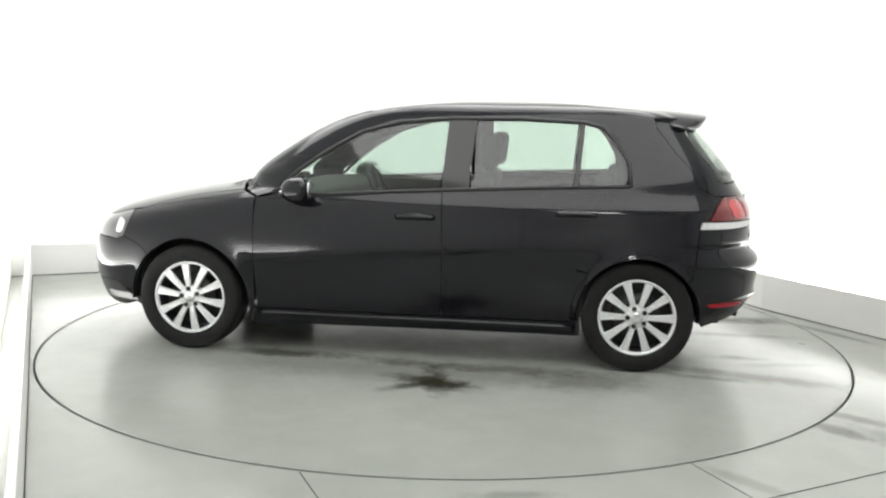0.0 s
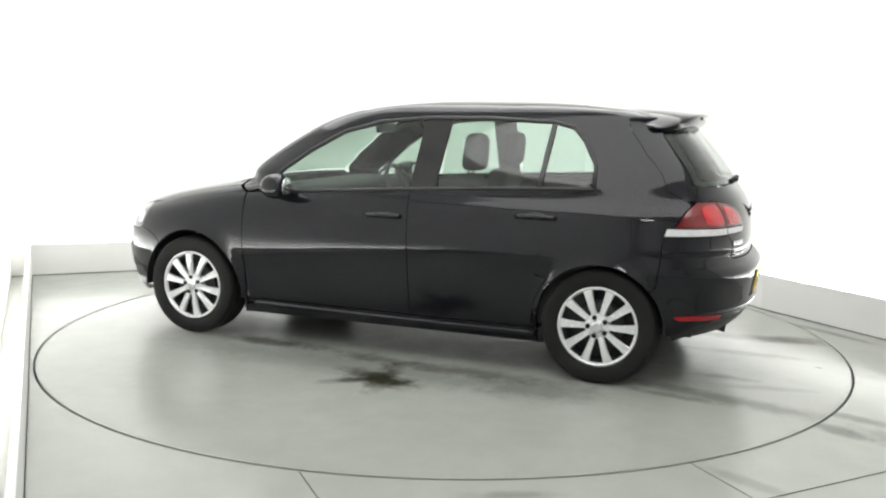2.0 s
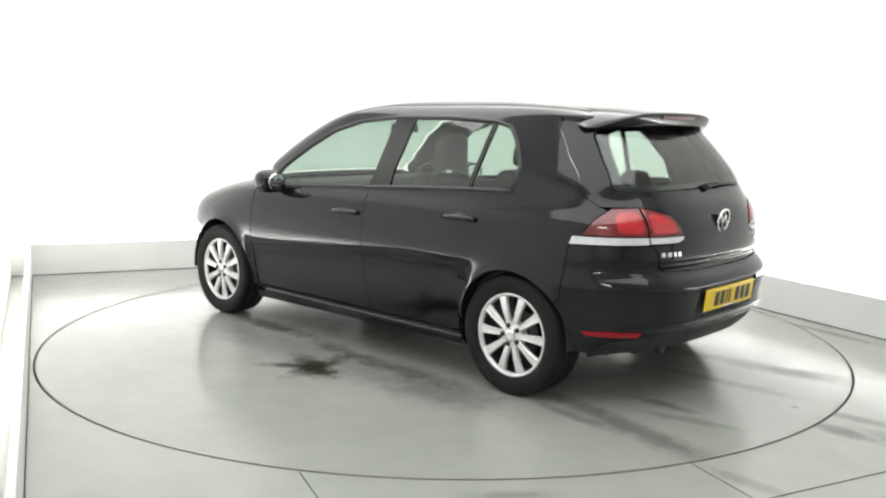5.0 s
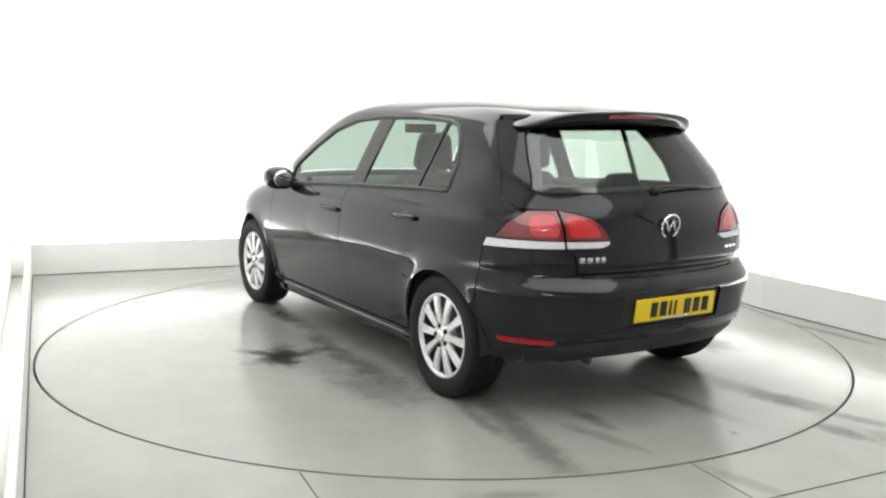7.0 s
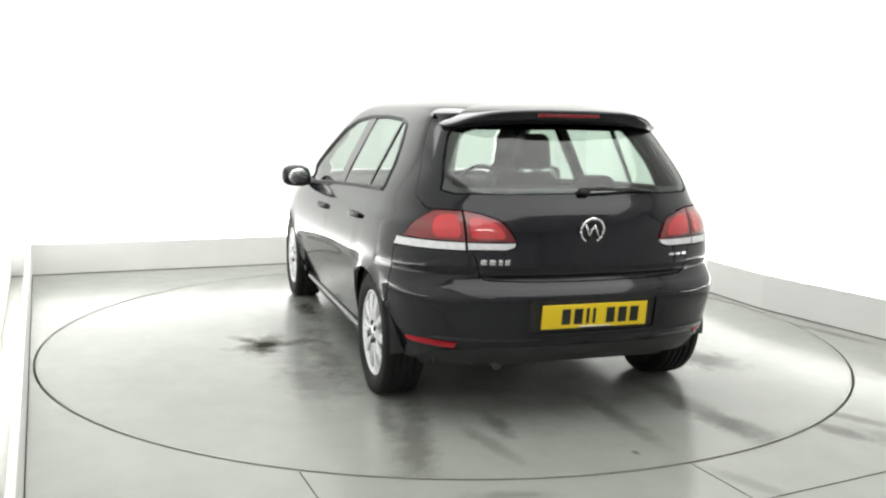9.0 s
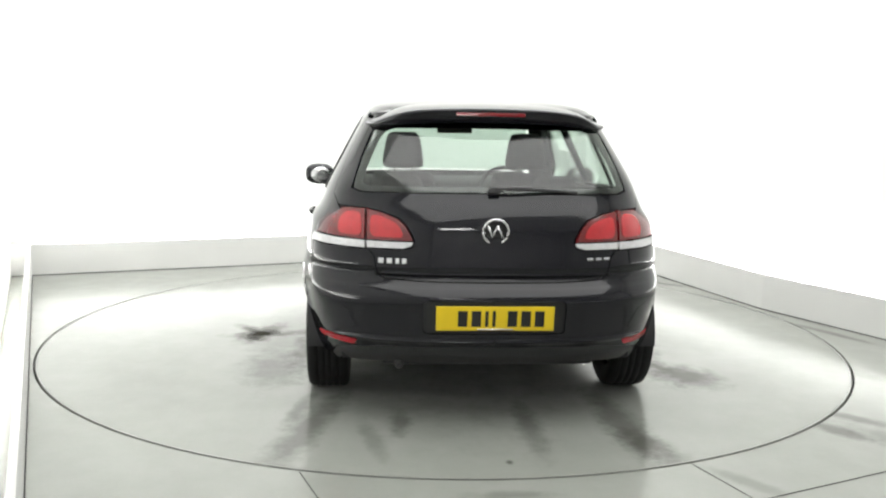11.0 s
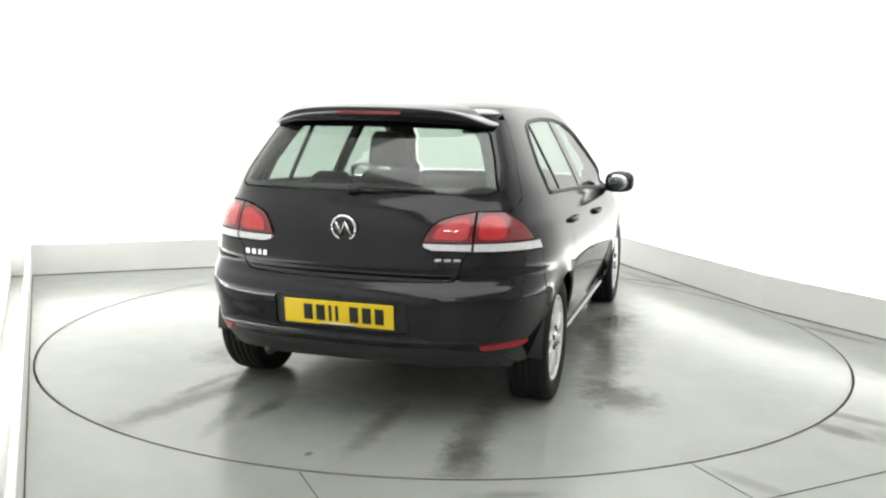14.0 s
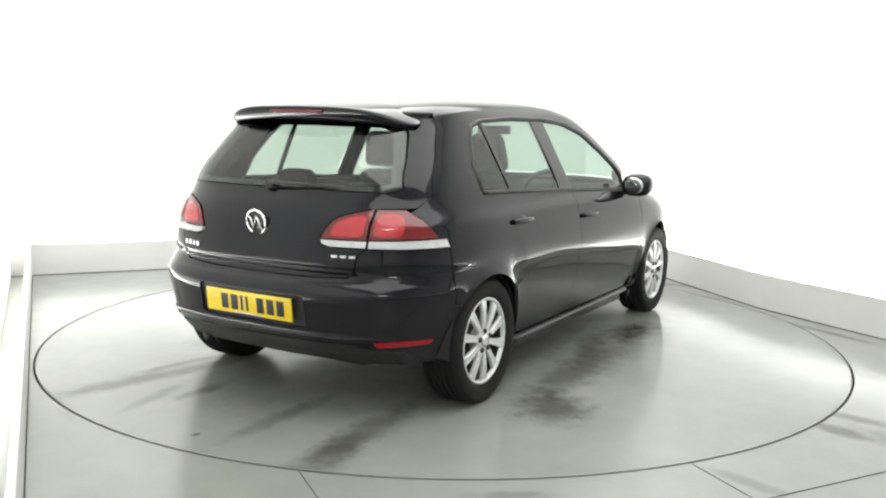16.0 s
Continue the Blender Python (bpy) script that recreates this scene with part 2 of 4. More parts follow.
# floor seams outside the ring: hatch cover and a joint
def seam(a, b, w=0.006):
    bm = bmesh.new()
    d = (Vector(b) - Vector(a)).normalized()
    o = Vector((-d.y, d.x)) * w / 2
    pts = [Vector(a) - o, Vector(b) - o, Vector(b) + o, Vector(a) + o]
    vs = [bm.verts.new((*p, 0.0005)) for p in pts]
    top = [bm.verts.new((*p, 0.002)) for p in pts]
    bm.faces.new(top)
    for i in range(4):
        bm.faces.new((vs[i], vs[(i + 1) % 4], top[(i + 1) % 4], top[i]))
    tagged(part("floor_joint", bm, PIT, None, smooth=False), "thin dark joint in the concrete floor", "joint", kind="structure")


seam((-0.554, -2.401), (-0.38, -2.79), 0.003)
seam((1.022, -2.235), (1.25, -2.78), 0.002)
seam((1.20, -2.575), (2.2, -2.08), 0.004)
seam((1.02, 2.45), (2.02, 1.72), 0.01)

# Stains; the car-sized ellipse at the centre paints the car's shade into the colour.
TABLE_STAINS_AND_SHADE = [(-0.10, 1.16, 0.30, 0.11, -20, 1.05), (-0.12, 1.15, 0.08, 0.28, 10, 1.0), (-0.02, 1.22, 0.24, 0.06, 35, 0.95), (-0.24, 1.20, 0.12, 0.05, 60, 0.8), (0.85, 0.75, 0.40, 0.10, 0, 0.85), (-1.85, 0.74, 0.66, 0.10, -14, 0.6), (-1.6, 0.80, 0.3, 0.05, -10, 0.5), (-1.86, -0.70, 0.66, 0.11, 3, 0.6), (-2.1, -0.74, 0.26, 0.12, 20, 0.5), (-1.05, -1.25, 0.28, 0.2, 30, 0.8), (-0.35, -1.1, 0.8, 0.15, 0, 0.6), (0.68, -1.03, 0.34, 0.15, 0, 0.8), (-1.8, 0.33, 0.18, 0.06, 0, 0.55), (-1.85, -0.26, 0.4, 0.07, 0, 0.5), (-2.27, -0.11, 0.03, 0.02, 0, 0.8), (-0.5, 0.85, 0.6, 0.10, 0, 0.55), (-2.0, 0.45, 0.3, 0.05, 12, 0.35), (0.1, 0.82, 0.35, 0.09, -8, 0.5), (0.1, 1.0, 1.3, 0.22, 0, 0.3), (0.3, -1.05, 1.4, 0.28, 0, 0.35), (0.0, 0.0, 1.8, 0.8, 0, 0.35), (-0.9, 1.0, 0.4, 0.2, 8, 0.4), (0.2, -0.95, 0.5, 0.1, 12, 0.6)]
bm = bmesh.new()
R0 = [(0.0, 0), (0.6, 0), (1.2, 0), (1.8, 0), (RT - 0.012, 0.0), (RT - 0.006, -0.002), (RT - 0.006, -0.05), (0.0, -0.05)]
rings = lathe(bm, R0[1:-1], STEPS, "z")
bm.faces.new(rings[0][::-1])
bm.faces.new(rings[-1])
bmesh.ops.recalc_face_normals(bm, faces=bm.faces)
table = part("turntable", bm, floor_mat("turntable_concrete", TABLE_STAINS_AND_SHADE, 0.0), None, smooth=False)
tagged(table, "round pale grey turntable flush in the floor, stained, car's shade painted in", "turntable")
bm = bmesh.new()
lathe(bm, [(RT - 0.014, 0.0004), (RT - 0.014, 0.0012), (RT - 0.0065, 0.0012), (RT - 0.0065, -0.03)], STEPS, "z")
bmesh.ops.recalc_face_normals(bm, faces=bm.faces)
part("rim", bm, STEEL, table, "thin worn steel edge of the turntable", smooth=False)


# ---- the car: a surface over (way round the plan, height) ----
def smooth_table(xs, ys):
    """Monotone cubic through the pairs."""
    xs, ys = np.array(xs, float), np.array(ys, float)
    h, d = np.diff(xs), np.diff(ys) / np.diff(xs)
    m = np.zeros_like(ys)
    m[0], m[-1] = d[0], d[-1]
    for i in range(1, len(xs) - 1):
        m[i] = 0 if d[i - 1] * d[i] <= 0 else 2 * d[i - 1] * d[i] / (d[i - 1] + d[i])

    def f(x):
        x = np.clip(x, xs[0], xs[-1])
        i = np.clip(np.searchsorted(xs, x) - 1, 0, len(xs) - 2)
        t = (x - xs[i]) / h[i]
        return (2 * t**3 - 3 * t**2 + 1) * ys[i] + (t**3 - 2 * t**2 + t) * h[i] * m[i] + (3 * t**2 - 2 * t**3) * ys[i + 1] + (t**3 - t**2) * h[i] * m[i + 1]

    return f


XM = -0.45
wide = smooth_table([0.14, 0.20, 0.28, 0.40, 0.52, 0.60, 0.66, 0.74, 0.84, 0.89, 0.925, 0.955, 1.05, 1.2, 1.32, 1.385, 1.42, 1.442, 1.458, 1.468, 1.479],
                    [0.775, 0.798, 0.820, 0.848, 0.871, 0.881, 0.884, 0.879, 0.862, 0.852, 0.833, 0.813, 0.772, 0.695, 0.632, 0.594, 0.566, 0.53, 0.47, 0.40, 0.17])
nose = smooth_table([0.15, 0.22, 0.32, 0.45, 0.58, 0.66, 0.72, 0.78, 0.84, 0.89, 0.93, 0.96, 0.985, 1.01, 1.1, 1.236, 1.343, 1.40, 1.43, 1.45, 1.465, 1.479],
                    [2.02, 2.10, 2.14, 2.155, 2.14, 2.11, 2.07, 1.98, 1.80, 1.58, 1.36, 1.17, 1.07, 1.02, 0.92, 0.73, 0.54, 0.38, 0.22, 0.05, -0.15, -0.45])
tail = smooth_table([0.15, 0.22, 0.28, 0.34, 0.42, 0.50, 0.575, 0.595, 0.625, 0.655, 0.69, 0.73, 0.78, 0.88, 0.96, 1.03, 1.1, 1.2, 1.3, 1.36, 1.40, 1.425, 1.445, 1.462, 1.478],
                    [-1.72, -1.85, -1.93, -1.985, -2.012, -2.026, -2.037, -2.036, -2.018, -1.985, -1.962, -1.977, -1.973, -1.958, -1.925, -1.872, -1.825, -1.745, -1.66, -1.602, -1.54, -1.44, -1.28, -1.06, -0.68])
power_rear = smooth_table([0.1, 0.95, 1.15, 1.34, 1.42, 1.48], [2.6, 2.6, 4.0, 4.4, 7.0, 4.0])
power_front = smooth_table([0.1, 0.95, 1.06, 1.4, 1.48], [2.6, 2.6, 5.5, 4.5, 2.6])
square_front = smooth_table([0.1, 0.95, 1.06, 1.4, 1.48], [7.0, 7.0, 13.0, 11.0, 7.0])
HUB, WHEELBASE = 0.308, 1.287
ARCH = ((WHEELBASE, 0.352), (-WHEELBASE, 0.334))


def plan(phi, z):
    """x and half-width at the angle phi (0 the middle of the tail, pi/2 the flank, pi the middle of the nose)."""
    c, s = np.cos(phi), np.maximum(np.sin(phi), 0.0)
    u = np.abs(c) ** (2 / np.where(c > 0, 7.0, square_front(z)))
    end = np.where(c > 0, tail(z), nose(z))
    return XM + (end - XM) * u, wide(z) * s ** (2 / np.where(c > 0, power_rear(z), power_front(z)))


def phi_of_x(x, z):
    end = np.where(x < XM, tail(z), nose(z))
    u = np.clip((x - XM) / (end - XM), 0, 1) ** (np.where(x < XM, 7.0, square_front(z)) / 2)
    return np.where(x < XM, np.arccos(u), math.pi - np.arccos(u))


def phi_of_y(y, z, front=False):
    v = np.arcsin(np.clip(np.abs(y) / wide(z), 0, 1) ** ((power_front(z) if front else power_rear(z)) / 2))
    return math.pi - v if front else v


_t = np.concatenate([np.linspace(0, 1, 600) ** 3 * (math.pi / 2), math.pi / 2 + (1 - (1 - np.linspace(0, 1, 600)) ** 3) * math.pi / 2])
_t = np.sort(np.concatenate([np.unique(_t), math.pi / 2 - np.geomspace(1e-6, 1, 400), math.pi / 2 + np.geomspace(1e-6, 1, 400)]))
_x, _yy = plan(_t, np.full_like(_t, 0.8))
_s = np.concatenate([[0], np.cumsum(np.hypot(np.diff(_x), np.diff(_yy)))])
SMAX = float(_s[-1])
crease_z = smooth_table([-1.1, -0.6, -0.2, 0.35, 0.95], [0.665, 0.672, 0.645, 0.588, 0.525])


def surface(s, z):
    """Points of the bodywork for the way s round the plan and the height z; s runs past the middles to the other flank."""
    s, z = np.asarray(s, float), np.asarray(z, float)
    sign = np.where((s < 0) | (s > SMAX), -1.0, 1.0)
    q = np.where(s < 0, -s, np.where(s > SMAX, 2 * SMAX - s, s))
    x, y = plan(np.interp(q, _s, _t), z)
    d = z - crease_z(x)
    fade = np.clip((0.98 - x) / 0.12, 0, 1) * np.clip((x + 1.06) / 0.12, 0, 1)
    y = y + fade * np.where(d > 0, 0.006 * np.exp(-((d / 0.10) ** 2)), -0.006 + 0.012 * np.exp(-((d / 0.024) ** 2)))
    d = z - 0.402
    fade = np.clip((-1.70 - x) / 0.12, 0, 1)
    x = x - fade * np.where(d > 0, 0.014 * np.exp(-d / 0.018), 0.014 * np.exp(-((d / 0.012) ** 2)))
    d = z - 0.695
    x = x - np.clip((-1.86 - x) / 0.06, 0, 1) * np.where(d > 0, 0.013 * np.exp(-d / 0.018), 0.013 * np.exp(-((d / 0.010) ** 2)))
    for cx, r in ARCH:
        e = np.hypot(x - cx, z - HUB) - r
        y = y + np.where(z < 0.85, 0.016 * np.exp(-np.maximum(e, 0) / 0.03), 0)
    return np.stack([x, y * sign, z], -1)


def surface_normal(s, z):
    h = 2e-3
    n = np.cross(surface(s + h, z) - surface(s - h, z), surface(s, z + h) - surface(s, z - h))
    return n / np.maximum(np.linalg.norm(n, axis=-1, keepdims=True), 1e-9)


def to_s(p):
    kind, v, z = p
    phi = phi_of_x(v, z) if kind == "x" else phi_of_y(v, z, kind == "f")
    return float(np.interp(float(phi), _t, _s))


def outline(pts, step=0.02):
    """A closed outline in (s, z) from corners ('x', x, z) on the flank, ('y', y, z) on the tail, ('f', y, z) on the nose."""
    out = []
    n = len(pts)
    for i in range(n):
        a, b = pts[i], pts[(i + 1) % n]
        sa, sb = to_s(a), to_s(b)
        k = max(1, int(math.hypot(sa - sb, a[2] - b[2]) / step))
        for j in range(k):
            f = j / k
            z = a[2] + (b[2] - a[2]) * f
            out.append((to_s((a[0], a[1] + (b[1] - a[1]) * f, z)) if a[0] == b[0] else sa + (sb - sa) * f, z))
    return out


def arch_pts(which, a0, a1, extra=0.0, n=18):
    cx, r = ARCH[which]
    r += extra
    return [("x", cx + r * math.cos(t), HUB + r * math.sin(t)) for t in (radians(a0 + (a1 - a0) * i / n) for i in range(n + 1))]


def rounded(pts, r, n=5):
    """Round the corners of an outline given in one kind of coordinates."""
    out = []
    for i in range(len(pts)):
        k, *p = pts[i]
        P = Vector(p)
        A, B = Vector(pts[i - 1][1:]) - P, Vector(pts[(i + 1) % len(pts)][1:]) - P
        ra, rb = min(r, A.length * 0.45), min(r, B.length * 0.45)
        a, b = P + A.normalized() * ra, P + B.normalized() * rb
        for j in range(n + 1):
            t = j / n
            q = a * (1 - t) ** 2 + P * 2 * t * (1 - t) + b * t * t
            out.append((k, q.x, q.y))
    return out


from mathutils.geometry import delaunay_2d_cdt


def panel_mesh(loop, gs=0.03, gz=0.02, lift=0.0, flange=0.014, gap=0.0013, lines=()):
    """A sheet over a closed (s, z) loop, with its edges turned inwards."""
    P = np.array(loop)
    area2 = np.sum(P[:, 0] * np.roll(P[:, 1], -1) - np.roll(P[:, 0], -1) * P[:, 1])
    if area2 < 0:
        P = P[::-1]
    if gap:
        t = np.roll(P, -1, 0) - np.roll(P, 1, 0)
        t /= np.maximum(np.linalg.norm(t, axis=1, keepdims=True), 1e-9)
        P = P + np.stack([-t[:, 1], t[:, 0]], 1) * gap
    lo, hi = P.min(0), P.max(0)
    X, Z = np.meshgrid(np.arange(lo[0] + gs / 2, hi[0], gs), np.arange(lo[1] + gz / 2, hi[1], gz))
    G = np.stack([X.ravel(), Z.ravel()], 1)
    band = np.zeros(len(G), bool)
    more = []
    for zf, reach in lines:
        zc = zf(surface(G[:, 0], G[:, 1])[:, 0])
        band |= np.abs(G[:, 1] - zc) < reach + 0.004
        S = np.arange(lo[0] + gs / 2, hi[0], gs)
        zl = zf(surface(S, np.full_like(S, zf(np.array([0.0]))[0]))[:, 0])
        for k in (-1.0, -0.7, -0.45, -0.25, -0.1, 0.0, 0.1, 0.25, 0.45, 0.7, 1.0):
            more.append(np.stack([S, zl + k * reach], 1))
    G = np.concatenate([G[~band]] + more)
    A, B = P, np.roll(P, -1, 0)
    inside = np.zeros(len(G), bool)
    dist = np.full(len(G), 9.0)
    for a, b in zip(A, B):
        cross = ((a[1] > G[:, 1]) != (b[1] > G[:, 1])) & (G[:, 0] < (b[0] - a[0]) * (G[:, 1] - a[1]) / (b[1] - a[1] + 1e-15) + a[0])
        inside ^= cross
        d = b - a
        t = np.clip(((G - a) @ d) / max(d @ d, 1e-12), 0, 1)
        dist = np.minimum(dist, np.hypot(*((G - a - t[:, None] * d) / np.array([gs, gz])).T))
    G = G[inside & (dist > 0.45)]
    pts = [Vector(p) for p in P] + [Vector(p) for p in G]
    n = len(P)
    vs, es, fs, *_ = delaunay_2d_cdt(pts, [(i, (i + 1) % n) for i in range(n)], [], 1, 1e-6)
    V = np.array([(v.x, v.y) for v in vs])
    co = surface(V[:, 0], V[:, 1])
    nm = surface_normal(V[:, 0], V[:, 1])
    outward = np.sign(np.sum(nm * (co - np.array([XM, 0, 0.6])), axis=1))
    if np.median(outward) < 0:
        nm = -nm
    co = co + nm * lift
    bm = bmesh.new()
    lay = bm.verts.layers.float_vector.new("nrm")
    bv = [bm.verts.new(c) for c in co]
    for v, n_ in zip(bv, nm):
        v[lay] = n_
    for f in fs:
        try:
            fc = bm.faces.new([bv[i] for i in f])
        except ValueError:
            continue
        fc.normal_update()
        k = f[0]
        if fc.normal.dot(Vector(nm[k])) < 0:
            fc.normal_flip()
    bound = [e for e in bm.edges if len(e.link_faces) == 1]
    if flange:
        idx = {v: i for i, v in enumerate(bv)}
        top, twin = {}, {}
        for e in bound:
            for v in e.verts:
                if v not in twin:
                    top[v] = bm.verts.new(v.co)
                    twin[v] = bm.verts.new(v.co - Vector(nm[idx[v]]) * flange)
        for e in bound:
            lp = e.link_loops[0]
            a, b = lp.vert, lp.link_loop_next.vert
            bm.faces.new((top[b], top[a], twin[a], twin[b]))
    return bm


def both(pts):
    """Complete a half outline that begins and ends on the middle of the tail or of the nose."""
    loop = outline(pts)
    # drop the closing run along the middle line
    mid_s = 0.0 if abs(loop[0][0]) < abs(loop[0][0] - SMAX) else SMAX
    half = [p for p in loop if abs(p[0] - mid_s) > 1e-4 or p in (loop[0],)]
    end = pts[-1]
    half.append((mid_s, end[2]))
    mirrored = [(2 * mid_s - s, z) for s, z in half[::-1] if abs(s - mid_s) > 1e-4]
    return half + mirrored


def flip(bm):
    bmesh.ops.scale(bm, vec=(1, -1, 1), verts=bm.verts)
    lay = bm.verts.layers.float_vector.get("nrm")
    if lay:
        for v in bm.verts:
            v[lay] = (v[lay].x, -v[lay].y, v[lay].z)
    bmesh.ops.reverse_faces(bm, faces=bm.faces)
    return bm


def pair(name, pts, material, parent, label="", **kw):
    made = []
    for k in (0, 1):
        bm = panel_mesh(outline(pts), **kw)
        made.append(part(name, flip(bm) if k else bm, material, parent, label))
    return made


def lens_pair(name, pts, material, parents, label="", **kw):
    for k in (0, 1):
        bm = panel_mesh(outline(pts), **kw)
        part(name, flip(bm) if k else bm, material, parents[k], label)


car = new("car")
tagged(car, "glossy black five-door hatchback parked on the turntable", "car")


def X(*a):
    return [("x", p, q) for p, q in a]


def Y(*a):
    return [("y", p, q) for p, q in a]


def F(*a):
    return [("f", p, q) for p, q in a]


CREASE = ((crease_z, 0.032),)
LEDGES = ((lambda x: np.full_like(x, 0.402), 0.02), (lambda x: np.full_like(x, 0.590), 0.02))
LIP = ((lambda x: np.full_like(x, 0.695), 0.018),)
# flank panels
fender = X((0.905, 0.255), (0.8905, 0.60), (0.8905, 0.91), (0.985, 0.942), (1.10, 0.928), (1.3, 0.897), (1.5, 0.852), (1.612, 0.81), (1.684, 0.797), (1.700, 0.72), (1.732, 0.645), (1.66, 0.622), (1.60, 0.598)) + arch_pts(0, 41, 189)
pair("front_fender", fender, PAINT, car)
door_f = X((0.8895, 0.262), (0.8895, 0.60), (0.8895, 0.908), (0.74, 0.918), (0.50, 0.925), (0.0, 0.955), (-0.19, 0.966), (-0.2045, 0.64), (-0.1965, 0.262))
front_doors = pair("front_door", door_f, PAINT, car, gz=0.012, lines=CREASE)
door_r = X((-0.1975, 0.262), (-0.2055, 0.64), (-0.1915, 0.966), (-0.6, 0.988), (-1.0, 1.005), (-1.195, 1.012), (-1.10, 0.985), (-1.05, 0.92), (-0.985, 0.76), (-0.962, 0.66), (-0.945, 0.56)) + arch_pts(1, 42, 10, 0.028, 8) + X((-0.915, 0.265))
rear_doors = pair("rear_door", door_r, PAINT, car, gz=0.012, lines=CREASE)
sill = X((0.93, 0.165), (0.908, 0.258), (-0.915, 0.260), (-0.952, 0.255), (-0.955, 0.185))
pair("sill", sill, PAINT, car, lift=0.006)
# side frame: front pillar, roof rail, rear pillar and quarter
GLASSLINE_TOP = [(0.78, 0.965), (0.66, 1.068), (0.50, 1.185), (0.31, 1.295), (0.08, 1.358), (-0.21, 1.383), (-0.6, 1.388), (-0.96, 1.372), (-1.08, 1.345), (-1.15, 1.275), (-1.225, 1.15), (-1.238, 1.02)]
quarter = (X((0.985, 0.948), (0.953, 1.018), (0.875, 1.098), (0.68, 1.240), (0.50, 1.340), (0.335, 1.398), (0.16, 1.420), (-0.2, 1.424), (-0.6, 1.428), (-1.0, 1.424), (-1.2, 1.415), (-1.34, 1.402))
           + Y((0.575, 1.375), (0.60, 1.33), (0.66, 1.2), (0.712, 1.06), (0.722, 1.02), (0.70, 0.974))
           + X((-1.722, 0.958), (-1.688, 0.922), (-1.660, 0.868), (-1.645, 0.845), (-1.602, 0.838), (-1.600, 0.80), (-1.588, 0.66), (-1.575, 0.54))
           + arch_pts(1, 141, -8) + arch_pts(1, 10, 42, 0.027, 8)
           + X((-0.944, 0.57), (-0.960, 0.66), (-0.983, 0.76), (-1.048, 0.92), (-1.098, 0.987), (-1.2, 1.015))
           + X(*GLASSLINE_TOP[::-1]) + X((0.80, 0.938), (0.885, 0.914)))
pair("side_frame", quarter, PAINT, car, "glossy black pillars, roof rail and rear quarter")


# glass and the dark trim round it
fw = rounded(X((0.735, 0.962), (0.645, 1.058), (0.49, 1.170), (0.305, 1.278), (0.08, 1.342), (-0.195, 1.366), (-0.178, 0.975), (0.0, 0.968), (0.50, 0.940)), 0.02)
pair("front_side_window", fw, GLASS, car, "green-tinted front door glass", lift=-0.006, flange=0.004)
rw = rounded(X((-0.345, 0.995), (-0.362, 1.368), (-0.60, 1.371), (-0.945, 1.358), (-0.915, 1.018)), 0.02)
pair("rear_side_window", rw, GLASS, car, "green-tinted rear door glass", lift=-0.006, flange=0.004)
qw = rounded(X((-0.945, 1.022), (-0.975, 1.355), (-1.065, 1.332), (-1.13, 1.262), (-1.205, 1.145), (-1.212, 1.035)), 0.03)
pair("quarter_window", qw, GLASS, car, "green-tinted fixed rear quarter glass", lift=-0.006, flange=0.004)
pillar = X((-0.18, 0.972), (-0.197, 1.383), (-0.36, 1.386), (-0.343, 0.99))
pair("centre_pillar", pillar, GLOSSBLACK, car, lift=-0.003)
bar = X((-0.915, 1.012), (-0.945, 1.374), (-0.975, 1.366), (-0.945, 1.016))
pair("window_bar", bar, GLOSSBLACK, car, lift=-0.001)


def trim_line(name, pts, r, material, parent, lift=0.003):
    for sg in (1, -1):
        bm = bmesh.new()
        S = np.array([to_s(p) for p in pts])
        Z = np.array([p[2] for p in pts])
        c, n = surface(S, Z), surface_normal(S, Z)
        n *= np.sign(n[:, 1:2])
        c = c + n * lift
        tube(bm, [(q[0], q[1] * sg, q[2]) for q in c], r, 8)
        part(name, bm, material, parent)


def dense(pts, step=0.04):
    out = []
    for a, b in zip(pts, pts[1:]):
        k = max(1, int(math.hypot(b[0] - a[0], b[1] - a[1]) / step))
        out += [(a[0] + (b[0] - a[0]) * i / k, a[1] + (b[1] - a[1]) * i / k) for i in range(k)]
    return out + [pts[-1]]


trim_line("window_seal", X(*dense([(0.80, 0.94), (0.765, 0.958), (0.652, 1.063), (0.497, 1.178), (0.308, 1.287), (0.08, 1.350), (-0.21, 1.375), (-0.6, 1.380), (-0.96, 1.365), (-1.073, 1.338), (-1.142, 1.268), (-1.217, 1.148), (-1.228, 1.03)])), 0.012, PLASTIC, car, -0.004)
trim_line("belt_seal", X(*dense([(0.76, 0.935), (0.50, 0.936), (0.0, 0.966), (-0.2, 0.977), (-0.6, 0.998), (-1.0, 1.015), (-1.22, 1.022)])), 0.011, PLASTIC, car, -0.002)

trim_line("sill_lip", X(*dense([(0.895, 0.232), (0.0, 0.228), (-0.94, 0.228)], 0.1)), 0.019, PAINT, car, 0.002)

# nose
hood = [("f", 0.0, 0.735)] + F((0.3, 0.735), (0.5, 0.743), (0.62, 0.768)) + X((1.68, 0.805), (1.61, 0.812), (1.5, 0.854), (1.3, 0.899), (1.10, 0.930), (0.985, 0.944), (1.01, 0.958)) + F((0.55, 0.970), (0.3, 0.975), (0.0, 0.977))
part("bonnet", panel_mesh(both(hood), gs=0.04, gz=0.006), PAINT, car)
head = F((0.42, 0.73), (0.40, 0.65), (0.55, 0.625)) + X((1.78, 0.628), (1.736, 0.646), (1.704, 0.72), (1.688, 0.795), (1.70, 0.797)) + F((0.62, 0.765), (0.5, 0.74))
heads = pair("headlight", head, HEADLENS, car, "clear headlight with bright reflector")
